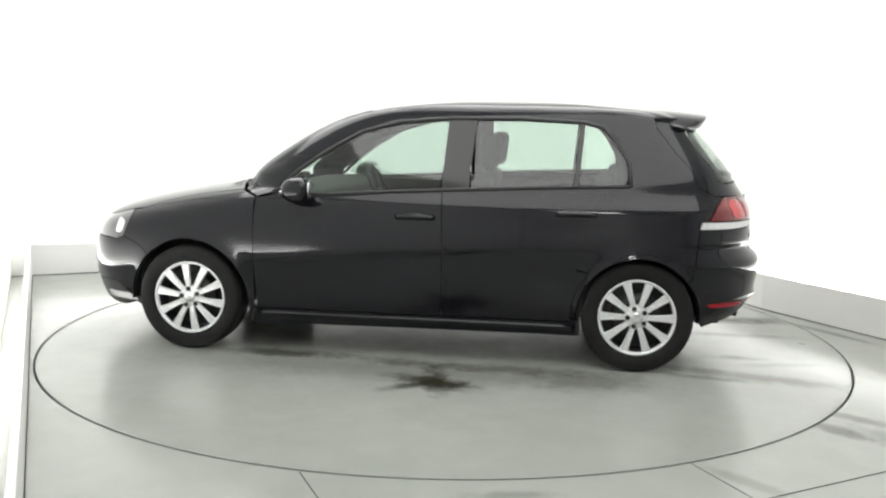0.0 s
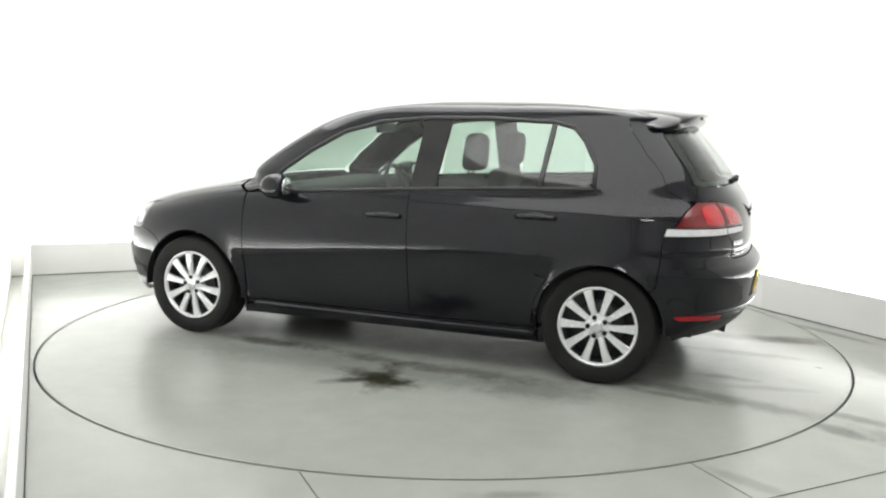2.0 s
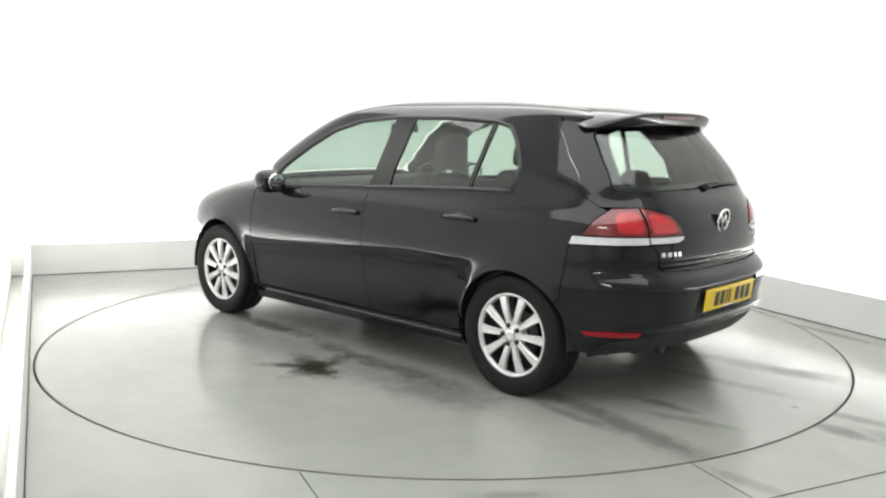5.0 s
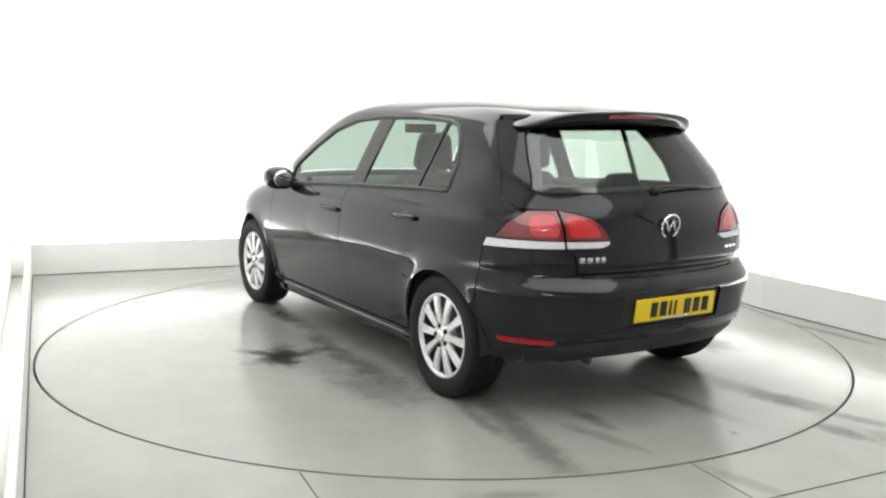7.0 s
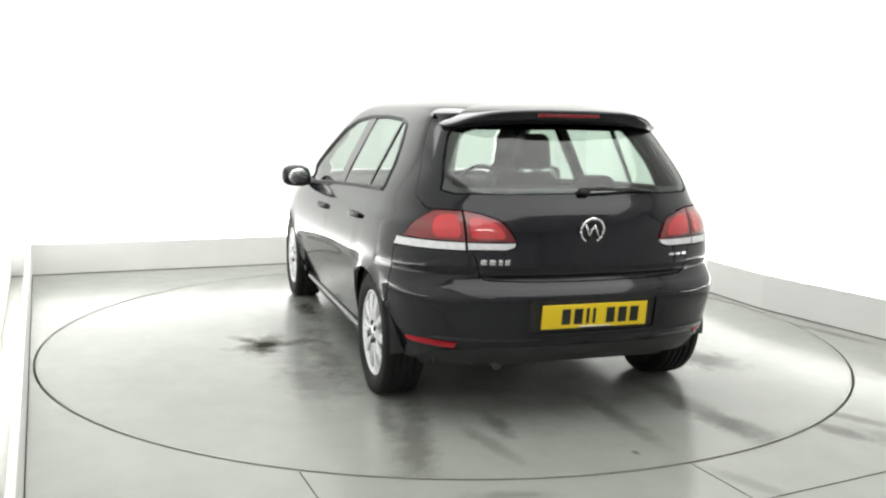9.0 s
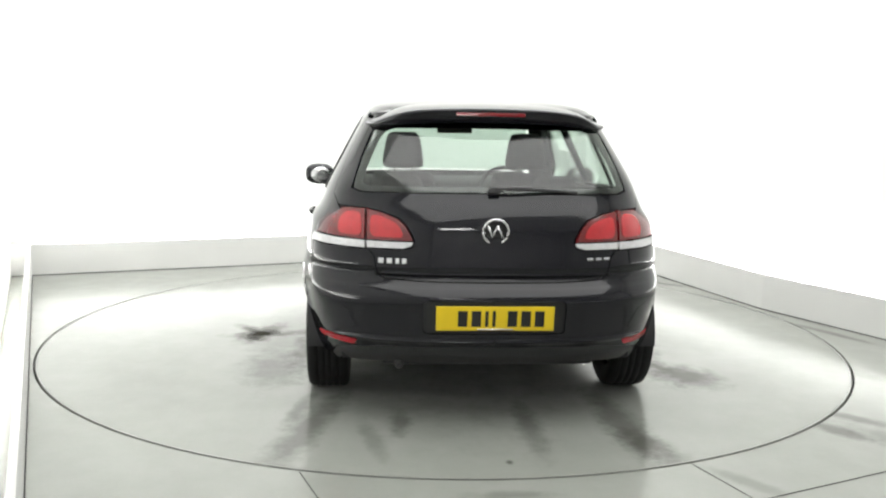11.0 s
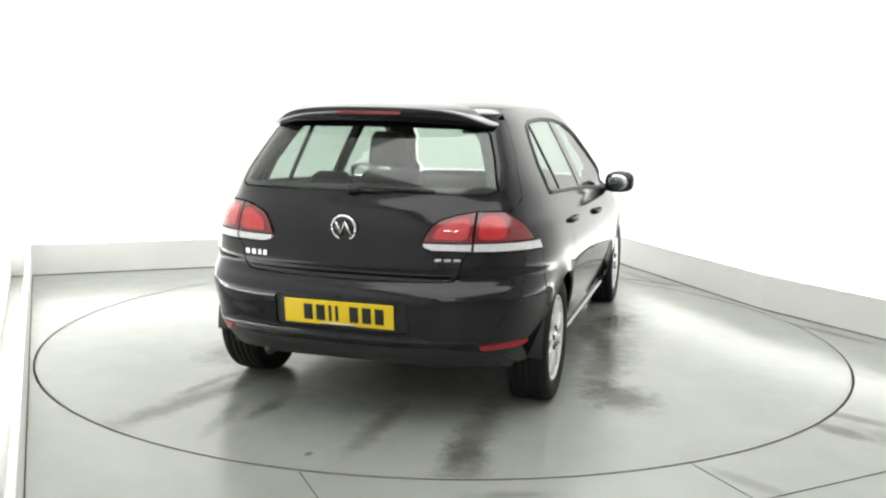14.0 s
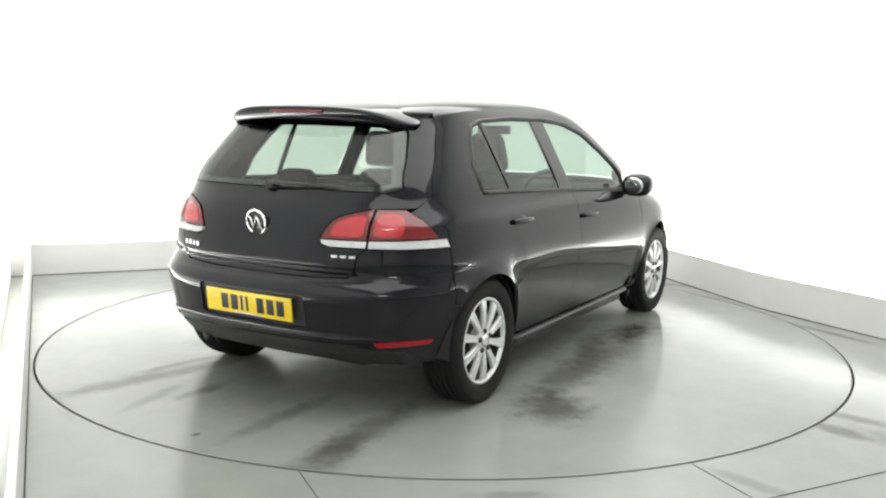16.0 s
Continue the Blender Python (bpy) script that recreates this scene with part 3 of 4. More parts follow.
bowl = rounded(X((1.80, 0.655), (1.745, 0.665), (1.725, 0.735), (1.79, 0.755)), 0.025)
lens_pair("reflector_bowl", bowl, CLEARLENS, heads, "bright lamp bowl", lift=0.003, gs=0.01, gz=0.01, flange=0.004)
bumper_f = [("f", 0.0, 0.36)] + F((0.5, 0.36)) + X((1.80, 0.36), (1.69, 0.24), (1.63, 0.215)) + arch_pts(0, -14, 41) + X((1.602, 0.596), (1.662, 0.62), (1.736, 0.643), (1.78, 0.625)) + F((0.55, 0.622), (0.40, 0.645), (0.41, 0.72), (0.0, 0.73))
part("front_bumper", panel_mesh(both(bumper_f), gs=0.04), PAINT, car)
lowg = [("f", 0.0, 0.19)] + F((0.5, 0.195)) + X((1.79, 0.20), (1.69, 0.235), (1.80, 0.352)) + F((0.5, 0.352), (0.0, 0.352))
part("lower_grille", panel_mesh(both(lowg), gs=0.04, lift=-0.004), PLASTIC, car, "black plastic lower grille")
fog = rounded(F((0.60, 0.245), (0.60, 0.285), (0.72, 0.29), (0.73, 0.25)), 0.015)
pair("fog_light", fog, CLEARLENS, car, "clear front fog light", lift=0.004)
windscreen = [("f", 0.0, 0.99)] + F((0.4, 0.988), (0.6, 0.983)) + X((0.988, 0.98), (0.955, 1.022), (0.877, 1.102), (0.682, 1.244), (0.502, 1.344), (0.337, 1.402)) + F((0.48, 1.412), (0.3, 1.418), (0.0, 1.42))
part("windscreen", panel_mesh(both(windscreen), gs=0.04, flange=0.004), GLASS, car, "green-tinted windscreen")
cowl = [("f", 0.0, 0.978)] + F((0.4, 0.976), (0.6, 0.97)) + X((1.01, 0.962), (0.99, 0.955), (0.985, 0.977)) + F((0.6, 0.982), (0.4, 0.987), (0.0, 0.989))
part("cowl", panel_mesh(both(cowl), gs=0.04, gz=0.006, lift=-0.012), PLASTIC, car)

# roof
bm = bmesh.new()
rows = []
for z in (1.370, 1.385, 1.398, 1.408, 1.416, 1.424, 1.434, 1.443, 1.451, 1.459, 1.466, 1.472, 1.476):
    S = np.concatenate([np.linspace(0, 0.6, 14, endpoint=False), np.linspace(0.6, SMAX - 0.6, 50, endpoint=False), np.linspace(SMAX - 0.6, SMAX, 15)])
    half = surface(S, np.full_like(S, z))
    half[:, 2] += -0.004 if z < 1.42 else 0.005 * (z - 1.42) / 0.056
    if z < 1.39:
        half[:, 1] *= 0.975
        half[:, 0] = XM + (half[:, 0] - XM) * 0.982
    loop = [tuple(p) for p in half] + [(p[0], -p[1], p[2]) for p in half[-2:0:-1]]
    rows.append([bm.verts.new(p) for p in loop])
for p, q in zip(rows, rows[1:]):
    for i in range(len(p)):
        j = (i + 1) % len(p)
        bm.faces.new((p[i], p[j], q[j], q[i]))
bm.faces.new(rows[-1])
bmesh.ops.recalc_face_normals(bm, faces=bm.faces)
part("roof", bm, PAINT, car)

# tail
gate = ([("y", 0.0, 1.045)] + Y((0.50, 1.043), (0.60, 1.04), (0.64, 1.055), (0.60, 1.19), (0.555, 1.30), (0.52, 1.345), (0.50, 1.362), (0.5747, 1.3745), (0.5997, 1.33), (0.6597, 1.2), (0.7117, 1.06), (0.7217, 1.022), (0.699, 0.975), (0.568, 0.974))
        + Y((0.50, 0.962), (0.42, 0.937), (0.388, 0.908), (0.362, 0.864), (0.353, 0.84), (0.362, 0.814), (0.40, 0.802), (0.558, 0.80), (0.53, 0.77), (0.515, 0.69), (0.48, 0.672), (0.3, 0.666), (0.0, 0.664)))
tailgate = part("tailgate", panel_mesh(both(gate), gs=0.02, gz=0.014, lines=LIP), PAINT, car)
rg = [("y", 0.0, 1.05)] + Y((0.50, 1.048), (0.595, 1.046), (0.633, 1.06), (0.594, 1.19), (0.549, 1.298), (0.512, 1.345), (0.45, 1.362), (0.0, 1.368))
rear_glass = part("rear_window", panel_mesh(both(rg), gs=0.03, lift=-0.003, flange=0.004), REARGLASS, tailgate, "dark-tinted tailgate glass")
frit = [("y", 0.0, 1.05)] + Y((0.50, 1.048), (0.595, 1.046), (0.633, 1.06), (0.594, 1.19), (0.549, 1.298), (0.512, 1.345), (0.45, 1.362), (0.0, 1.368), (0.0, 1.335), (0.44, 1.33), (0.485, 1.315), (0.515, 1.28), (0.555, 1.19), (0.592, 1.085), (0.57, 1.072), (0.0, 1.076))
for k in (0, 1):
    b = panel_mesh(outline(frit), gs=0.03, lift=-0.006, flange=0.0, gap=0.0)
    part("glass_border", flip(b) if k else b, GLOSSBLACK, rear_glass, "black printed border of the glass")
lining = Y((0.50, 1.365), (0.535, 1.30), (0.585, 1.19), (0.625, 1.04), (0.60, 0.99)) + X((-1.66, 0.99), (-1.60, 1.05), (-1.50, 1.2), (-1.40, 1.33), (-1.34, 1.385))
pair("pillar_lining", lining, CABIN, car, lift=-0.024, flange=0.0)
# lamps: outer on the body, inner on the tailgate
outer_red = Y((0.572, 0.840), (0.572, 0.970), (0.67, 0.968)) + X((-1.720, 0.950), (-1.692, 0.917), (-1.665, 0.868), (-1.650, 0.847))
outer_clear = Y((0.572, 0.803), (0.572, 0.837)) + X((-1.612, 0.841), (-1.602, 0.802))
inner_red = Y((0.564, 0.840), (0.564, 0.970), (0.50, 0.957), (0.425, 0.932), (0.394, 0.905), (0.368, 0.862), (0.360, 0.840))
inner_clear = Y((0.562, 0.805), (0.564, 0.836), (0.359, 0.836), (0.367, 0.818), (0.402, 0.806))
lamps = pair("tail_lamp", outer_red, REDLENS, car, "red tail lamp lens wrapping the corner", lift=0.006, gz=0.01)
lens_pair("reversing_lens", outer_clear, CLEARLENS, lamps, "clear white lens strip", lift=0.008, gz=0.01)
lamps2 = [part("inner_tail_lamp", (lambda b, k: flip(b) if k else b)(panel_mesh(outline(inner_red), lift=0.006, gz=0.01), k), REDLENS, tailgate, "red inner tail lamp lens") for k in (0, 1)]
for k in (0, 1):
    b = panel_mesh(outline(inner_clear), lift=0.008, gz=0.01)
    part("inner_clear_lens", flip(b) if k else b, CLEARLENS, lamps2[k], "clear white lens strip")
core_out = rounded(Y((0.585, 0.852), (0.587, 0.955), (0.655, 0.952), (0.69, 0.92), (0.695, 0.855)), 0.03)
core_in = rounded(Y((0.550, 0.852), (0.548, 0.948), (0.48, 0.936), (0.42, 0.908), (0.395, 0.852)), 0.03)
for k in (0, 1):
    b = panel_mesh(outline(core_out), lift=0.0085, flange=0.003)
    part("lamp_core", flip(b) if k else b, REDCORE, lamps[k], "bright red lamp chamber")
    b = panel_mesh(outline(core_in), lift=0.0085, flange=0.003)
    part("lamp_core", flip(b) if k else b, REDCORE, lamps2[k], "bright red lamp chamber")
# bumper with the number plate recess
bumper = ([("y", 0.0, 0.588)] + Y((0.30, 0.588), (0.316, 0.575), (0.316, 0.450), (0.30, 0.438), (0.0, 0.438)))
bump_up = [("y", 0.0, 0.660)] + Y((0.3, 0.662), (0.485, 0.668), (0.519, 0.688), (0.534, 0.768), (0.558, 0.797)) + X((-1.602, 0.797), (-1.592, 0.66), (-1.578, 0.535)) + arch_pts(1, 142, 186, 0.0, 10) + X((-1.66, 0.27)) + Y((0.70, 0.335), (0.5, 0.37), (0.0, 0.375), (0.0, 0.438), (0.30, 0.438), (0.316, 0.450), (0.316, 0.575), (0.30, 0.588), (0.0, 0.588))


bhalf = []
for k in (0, 1):
    b = panel_mesh(outline(bump_up), gs=0.02, gz=0.014, gap=0.0, lines=LEDGES)
    bhalf.append(flip(b) if k else b)
tmp = bpy.data.meshes.new("half")
bhalf[1].to_mesh(tmp)
bhalf[0].from_mesh(tmp)
bpy.data.meshes.remove(tmp)
mid_e = [f for f in bhalf[0].faces if all(abs(v.co.y) < 1e-5 for v in f.verts)]
bmesh.ops.delete(bhalf[0], geom=mid_e, context="FACES")
bmesh.ops.remove_doubles(bhalf[0], verts=[v for v in bhalf[0].verts if abs(v.co.y) < 1e-4], dist=0.0005)
for e in bhalf[0].edges:
    if abs(e.verts[0].co.y) < 1e-4 and abs(e.verts[1].co.y) < 1e-4:
        e.smooth = True
rear_bumper = part("rear_bumper", bhalf[0], PAINT, car)
part("plate_recess", panel_mesh(both(bumper), lift=-0.014, gap=0.0), PLASTIC, rear_bumper, "black recess for the number plate")
valance = [("y", 0.0, 0.372)] + Y((0.5, 0.367), (0.70, 0.332)) + X((-1.66, 0.266), (-1.655, 0.235)) + Y((0.68, 0.255), (0.45, 0.275), (0.0, 0.28))
part("valance", panel_mesh(both(valance), lift=-0.006), PLASTIC, rear_bumper, "black plastic lower valance")
refl = rounded(Y((0.615, 0.362), (0.605, 0.390), (0.72, 0.393), (0.785, 0.388), (0.77, 0.366)), 0.008)
for k in (0, 1):
    b = panel_mesh(outline(refl), lift=0.004)
    part("reflector", flip(b) if k else b, REFLECTOR, rear_bumper, "small red bumper reflector")
bm = bmesh.new()
tube(bm, [(-1.80, 0.41, 0.29), (-1.885, 0.415, 0.275), (-1.895, 0.416, 0.273)], 0.022, 14)
part("exhaust_tip", bm, PLASTIC, car)

# number plate: characters shown as plain bars
plate_m = pose(-2.0045 - 0.022, 0, 0.5137, 0, -7, 0)
bm = bmesh.new()
box(bm, -0.004, 0.004, -0.26, 0.26, -0.0555, 0.0555, 0.003)
plate = part("number_plate", bm, YELLOW, car, "yellow rear number plate with black bars", at=plate_m)
xs = 0.165
for w in (0.042, 0.042, 0.014, 0.014, None, 0.042, 0.042, 0.042):
    if w is None:
        xs -= 0.035
        continue
    bm = bmesh.new()
    box(bm, -0.0065, -0.0040, xs - w, xs, -0.036, 0.036, 0.001)
    part("plate_bar", bm, INK, plate)
    xs -= w + 0.018
bm = bmesh.new()
box(bm, -0.0065, -0.004, -0.08, 0.08, -0.0525, -0.046)
part("plate_bar", bm, CHROME, plate, "thin pale line at the foot of the plate")

# roof spoiler
bm = bmesh.new()
rows = []
HALF = 0.576
for i in range(41):
    y = HALF * math.sin(math.pi * (i / 40 - 0.5))
    a = abs(y) / HALF
    tipx, tipz = -1.690 + 0.045 * a**2 + 0.10 * a**6, 1.424 - 0.024 * a**2 - 0.080 * a**6
    topx, topz = -1.20 - 0.15 * a**2, 1.455 - 0.026 * a**2 - 0.056 * a**5
    inx, inz = -1.555 + 0.10 * a**3.2, 1.348 - 0.012 * a**2 - 0.040 * a**6
    lip = 0.066 - 0.034 * a**4
    prof = []
    for t in (0, 0.15, 0.3, 0.45, 0.6, 0.75, 0.88, 0.95):
        prof.append((topx + (tipx - topx) * t, topz + (tipz - topz) * t + 0.010 * math.sin(math.pi * t)))
    prof += [(tipx + 0.006, tipz - 0.001), (tipx, tipz - 0.006), (tipx, tipz - 0.012), (tipx + 0.010, tipz - 0.5 * lip), (tipx + 0.022, tipz - 0.9 * lip), (tipx + 0.028, tipz - lip), (tipx + 0.036, tipz - lip)]
    prof += [(tipx + 0.036 + (inx - tipx - 0.036) * 0.5, (tipz - lip + inz) / 2 + 0.004), (inx, inz), (inx + 0.08, inz + 0.01)]
    k = 0.85 * a**10
    rows.append([bm.verts.new((px_ + (-1.49 - px_) * k, y, pz_ + (1.352 - pz_) * k)) for px_, pz_ in prof])
for p, q in zip(rows, rows[1:]):
    for k in range(len(p)):
        bm.faces.new((p[k], q[k], q[(k + 1) % len(p)], p[(k + 1) % len(p)]))
bm.faces.new(rows[0][::-1])
bm.faces.new(rows[-1])
bmesh.ops.recalc_face_normals(bm, faces=bm.faces)
spoiler = part("roof_spoiler", bm, PAINT, tailgate, "glossy black roof-edge spoiler")
bm = bmesh.new()
box(bm, -0.006, 0.006, -0.16, 0.16, -0.008, 0.008, 0.002, pose(-1.684, 0, 1.396, 0, 12, 0))
part("brake_light", bm, REDLENS, spoiler, "narrow red high brake light")


# wheels
def build_wheel():
    bm = bmesh.new()
    lathe(bm, [(0.196, -0.028), (0.207, -0.022), (0.213, -0.016), (0.213, -0.008), (0.206, -0.006), (0.199, -0.012), (0.194, -0.026)], 64)
    bmesh.ops.recalc_face_normals(bm, faces=bm.faces)
    w = part("wheel", bm, SILVER, None, "silver ten-spoke alloy wheel")
    bm = bmesh.new()
    lathe(bm, [(0.150, -0.17), (0.185, -0.16), (0.190, -0.05), (0.1938, -0.026)], 48)
    bmesh.ops.recalc_face_normals(bm, faces=bm.faces)
    part("wheel_barrel", bm, DARKMETAL, w, "dull dark inside of the rim")
    bm = bmesh.new()
    prof = [(0.200, -0.175), (0.215, -0.19), (0.25, -0.2), (0.285, -0.198), (0.304, -0.185), (HUB - 0.001, -0.165)]
    for a in (-0.15, -0.115, -0.085, -0.05):
        prof += [(HUB, a - 0.005), (HUB - 0.008, a - 0.003), (HUB - 0.008, a + 0.003), (HUB, a + 0.005)]
    prof += [(HUB - 0.001, -0.03), (0.303, -0.012), (0.298, -0.004), (0.292, 0.001), (0.284, 0.003), (0.262, 0.006), (0.245, 0.004), (0.228, -0.001), (0.216, -0.008), (0.210, -0.018), (0.200, -0.03)]
    lathe(bm, prof, 72)
    bmesh.ops.recalc_face_normals(bm, faces=bm.faces)
    part("tyre", bm, RUBBER, w, "black rubber road tyre")
    for i in range(10):
        bm = bmesh.new()
        sec = []
        for r, hw, top, th in ((0.045, 0.0125, -0.014, 0.026), (0.075, 0.0150, -0.009, 0.024), (0.12, 0.0178, -0.007, 0.020), (0.165, 0.0212, -0.009, 0.018), (0.192, 0.0250, -0.013, 0.018), (0.201, 0.0310, -0.015, 0.018)):
            sec.append([bm.verts.new(c) for c in ((r, top - th, -hw), (r, top - 0.007, -hw), (r, top, -hw + 0.005), (r, top - 0.0015, 0), (r, top, hw - 0.005), (r, top - 0.007, hw), (r, top - th, hw))])
        for p, q in zip(sec, sec[1:]):
            for k in range(7):
                bm.faces.new((p[k], p[(k + 1) % 7], q[(k + 1) % 7], q[k]))
        bm.faces.new(sec[0])
        bm.faces.new(sec[-1][::-1])
        bmesh.ops.recalc_face_normals(bm, faces=bm.faces)
        bmesh.ops.rotate(bm, verts=bm.verts, matrix=Matrix.Rotation(radians(36 * i + 18), 3, "Y"))
        part("spoke", bm, SILVER, w, smooth=False)
    bm = bmesh.new()
    rings = lathe(bm, [(0.068, -0.06), (0.068, -0.022), (0.062, -0.014), (0.036, -0.010)], 40)
    bm.faces.new(rings[-1])
    bmesh.ops.recalc_face_normals(bm, faces=bm.faces)
    part("wheel_hub", bm, SILVER, w)
    bm = bmesh.new()
    rings = lathe(bm, [(0.031, -0.012), (0.031, -0.004), (0.027, -0.001), (0.018, 0.0)], 32)
    bm.faces.new(rings[-1])
    bmesh.ops.recalc_face_normals(bm, faces=bm.faces)
    part("centre_cap", bm, CHROME, w, "round bright centre cap")
    for i in range(5):
        bm = bmesh.new()
        rings = lathe(bm, [(0.0135, -0.03), (0.0135, -0.006), (0.011, -0.004)], 12)
        bm.faces.new(rings[-1])
        bmesh.ops.recalc_face_normals(bm, faces=bm.faces)
        t = radians(72 * i + 18)
        bmesh.ops.translate(bm, vec=(0.05 * math.cos(t), 0, 0.05 * math.sin(t)), verts=bm.verts)
        part("wheel_bolt", bm, GLOSSBLACK, w, "dark wheel bolt")
    bm = bmesh.new()
    rings = lathe(bm, [(0.135, -0.07), (0.135, -0.062), (0.07, -0.06)], 40)
    bm.faces.new(rings[0][::-1])
    bm.faces.new(rings[-1])
    bmesh.ops.recalc_face_normals(bm, faces=bm.faces)
    part("brake_disc", bm, DARKMETAL, w, "dull metal brake disc")
    bm = bmesh.new()
    rings = lathe(bm, [(0.19, -0.12), (0.02, -0.12)], 40)
    part("wheel_backing", bm, PLASTIC, w)
    return w


wheel = build_wheel()
wheel.parent = car
wheel.matrix_local = pose(WHEELBASE, 0.862, HUB, 0, 8, 0)
for x, y, sp in ((-WHEELBASE, 0.855, 18), (WHEELBASE, -0.862, 30), (-WHEELBASE, -0.855, 3)):
    w = copy_thing(wheel, pose(x, y, HUB, 0, sp, 0) if y > 0 else pose(x, y, HUB, 0, sp, 180))
    w.parent = car

# wheel housings and the floor pan
for x, r in ARCH:
    for sg in (1, -1):
        bm = bmesh.new()
        y1, y0 = 0.845 * sg, 0.50 * sg
        prof = []
        for rr, yy in ((r + 0.006, y1), (r + 0.006, y0)):
            prof.append([bm.verts.new((x + rr * math.cos(t), yy, HUB + rr * math.sin(t))) for t in (radians(-4 + 188 * i / 40) for i in range(41))])
        for i in range(40):
            bm.faces.new((prof[0][i], prof[0][i + 1], prof[1][i + 1], prof[1][i]))
        bm.faces.new(prof[1])
        part("wheel_housing", bm, PLASTIC, car, "black plastic wheel arch liner")
bm = bmesh.new()
box(bm, -0.98, 0.95, -0.78, 0.78, 0.17, 0.26, 0.02)
box(bm, -1.80, -0.9, -0.5, 0.5, 0.24, 0.5, 0.03)
box(bm, 0.98, 1.95, -0.5, 0.5, 0.26, 0.6, 0.03)
part("underbody", bm, PLASTIC, car, "black underbody")

# door mirrors and handles
for sg in (1, -1):
    bm = bmesh.new()
    secs = []
    for y, sx, sz, dx, dz in ((0.862, 0.055, 0.045, 0.0, -0.012), (0.875, 0.085, 0.068, 0.0, -0.004), (0.91, 0.105, 0.085, 0.0, 0), (0.97, 0.11, 0.088, -0.005, 0.003), (1.02, 0.095, 0.078, -0.015, 0.004), (1.045, 0.07, 0.058, -0.025, 0.004), (1.055, 0.03, 0.03, -0.03, 0.004)):
        ring = []
        for k in range(20):
            t = 2 * math.pi * k / 20
            c, s_ = math.cos(t), math.sin(t)
            px_ = 0.60 + dx + sx * (abs(c) ** 0.85) * (1 if c > 0 else -0.55)
            ring.append(bm.verts.new((px_, (y - 0.025) * sg, 0.962 + dz + 0.84 * sz * (abs(s_) ** 0.9) * (1 if s_ > 0 else -1))))
        secs.append(ring)
    for p, q in zip(secs, secs[1:]):
        for k in range(20):
            bm.faces.new((p[k], p[(k + 1) % 20], q[(k + 1) % 20], q[k]))
    bm.faces.new(secs[0])
    bm.faces.new(secs[-1])
    bmesh.ops.recalc_face_normals(bm, faces=bm.faces)
    mir = part("door_mirror", bm, PAINT, front_doors[0 if sg > 0 else 1], "glossy black door mirror housing")
    bm = bmesh.new()
    bmesh.ops.create_uvsphere(bm, u_segments=24, v_segments=12, radius=1.0, matrix=pose(0.540, 0.926, 0.963, 0, 0, 8) @ Matrix.Diagonal((0.010, 0.068, 0.052, 1)))
    if sg < 0:
        flip(bm)
    part("mirror_glass", bm, CHROME, mir, "mirror glass")
    bm = bmesh.new()
    tube(bm, [(0.62, sg * 0.79, 0.905), (0.61, sg * 0.83, 0.91), (0.60, sg * 0.865, 0.925)], 0.026, 12, 0.7)
    part("mirror_foot", bm, PLASTIC, mir)
    bm = bmesh.new()
    tube(bm, [(0.706, sg * 0.895, 0.95), (0.702, sg * 0.945, 0.952), (0.675, sg * 0.99, 0.955)], 0.009, 8)
    part("mirror_indicator", bm, CLEARLENS, mir, "clear side indicator strip")

for sg in (1, -1):
    for doors_, x0, z in ((front_doors, -0.155, 0.826), (rear_doors, -1.045, 0.868)):
        yb = float(surface(to_s(("x", x0 + 0.1, z)), z)[1])
        par = doors_[0 if sg > 0 else 1]
        bm = bmesh.new()
        pts = [(x0 + 0.215 * i / 10, sg * (yb - 0.004 + 0.030 * math.sin(math.pi * min(1, max(0, (i + 0.6) / 11.2))) ** 0.6), z + 0.004 * math.sin(math.pi * i / 10)) for i in range(11)]
        tube(bm, pts, 0.0135, 10)
        h = part("door_handle", bm, PAINT, par, "black pull handle")
        bm = bmesh.new()
        bmesh.ops.create_uvsphere(bm, u_segments=24, v_segments=12, radius=1.0, matrix=Matrix.Translation((x0 + 0.11, sg * (yb - 0.010), z - 0.004)) @ Matrix.Diagonal((0.075, 0.0135, 0.030, 1)))
        part("handle_cup", bm, GLOSSBLACK, h)

# badges: plain round badge and bars for the lettering
bm = bmesh.new()
bmesh.ops.create_uvsphere(bm, u_segments=32, v_segments=10, radius=1, matrix=Matrix.Diagonal((0.006, 0.056, 0.056, 1)))
badge = part("round_badge", bm, GLOSSBLACK, tailgate, "round chrome-rimmed badge", at=pose(-1.962, 0, 0.889, 0, -10, 0))
bm = bmesh.new()
rr = [(-0.006, 0.056 * math.cos(t), 0.056 * math.sin(t)) for t in (2 * math.pi * i / 40 for i in range(41))]
tube(bm, rr, 0.0065, 8)
part("badge_ring", bm, CHROME, badge)
for y0, y1 in ((0.034, 0.014), (-0.006, 0.014), (-0.006, -0.034)):
    bm = bmesh.new()
    tube(bm, [(-0.008, y0, 0.030), (-0.009, (y0 + y1) / 2, 0.0), (-0.008, y1, -0.034)], 0.0055, 8)
    part("badge_bar", bm, CHROME, badge, "slanting bright bar")


def on_tail(y, z, out=0.002):
    s = to_s(("y", abs(y), z)) * (1 if y >= 0 else -1)
    c = surface(np.array([s]), np.array([z]))[0]
    n = surface_normal(np.array([s]), np.array([z]))[0]
    if n[0] > 0:
        n = -n
    ang = math.degrees(math.atan2(n[1], -n[0]))
    return c + n * out, ang


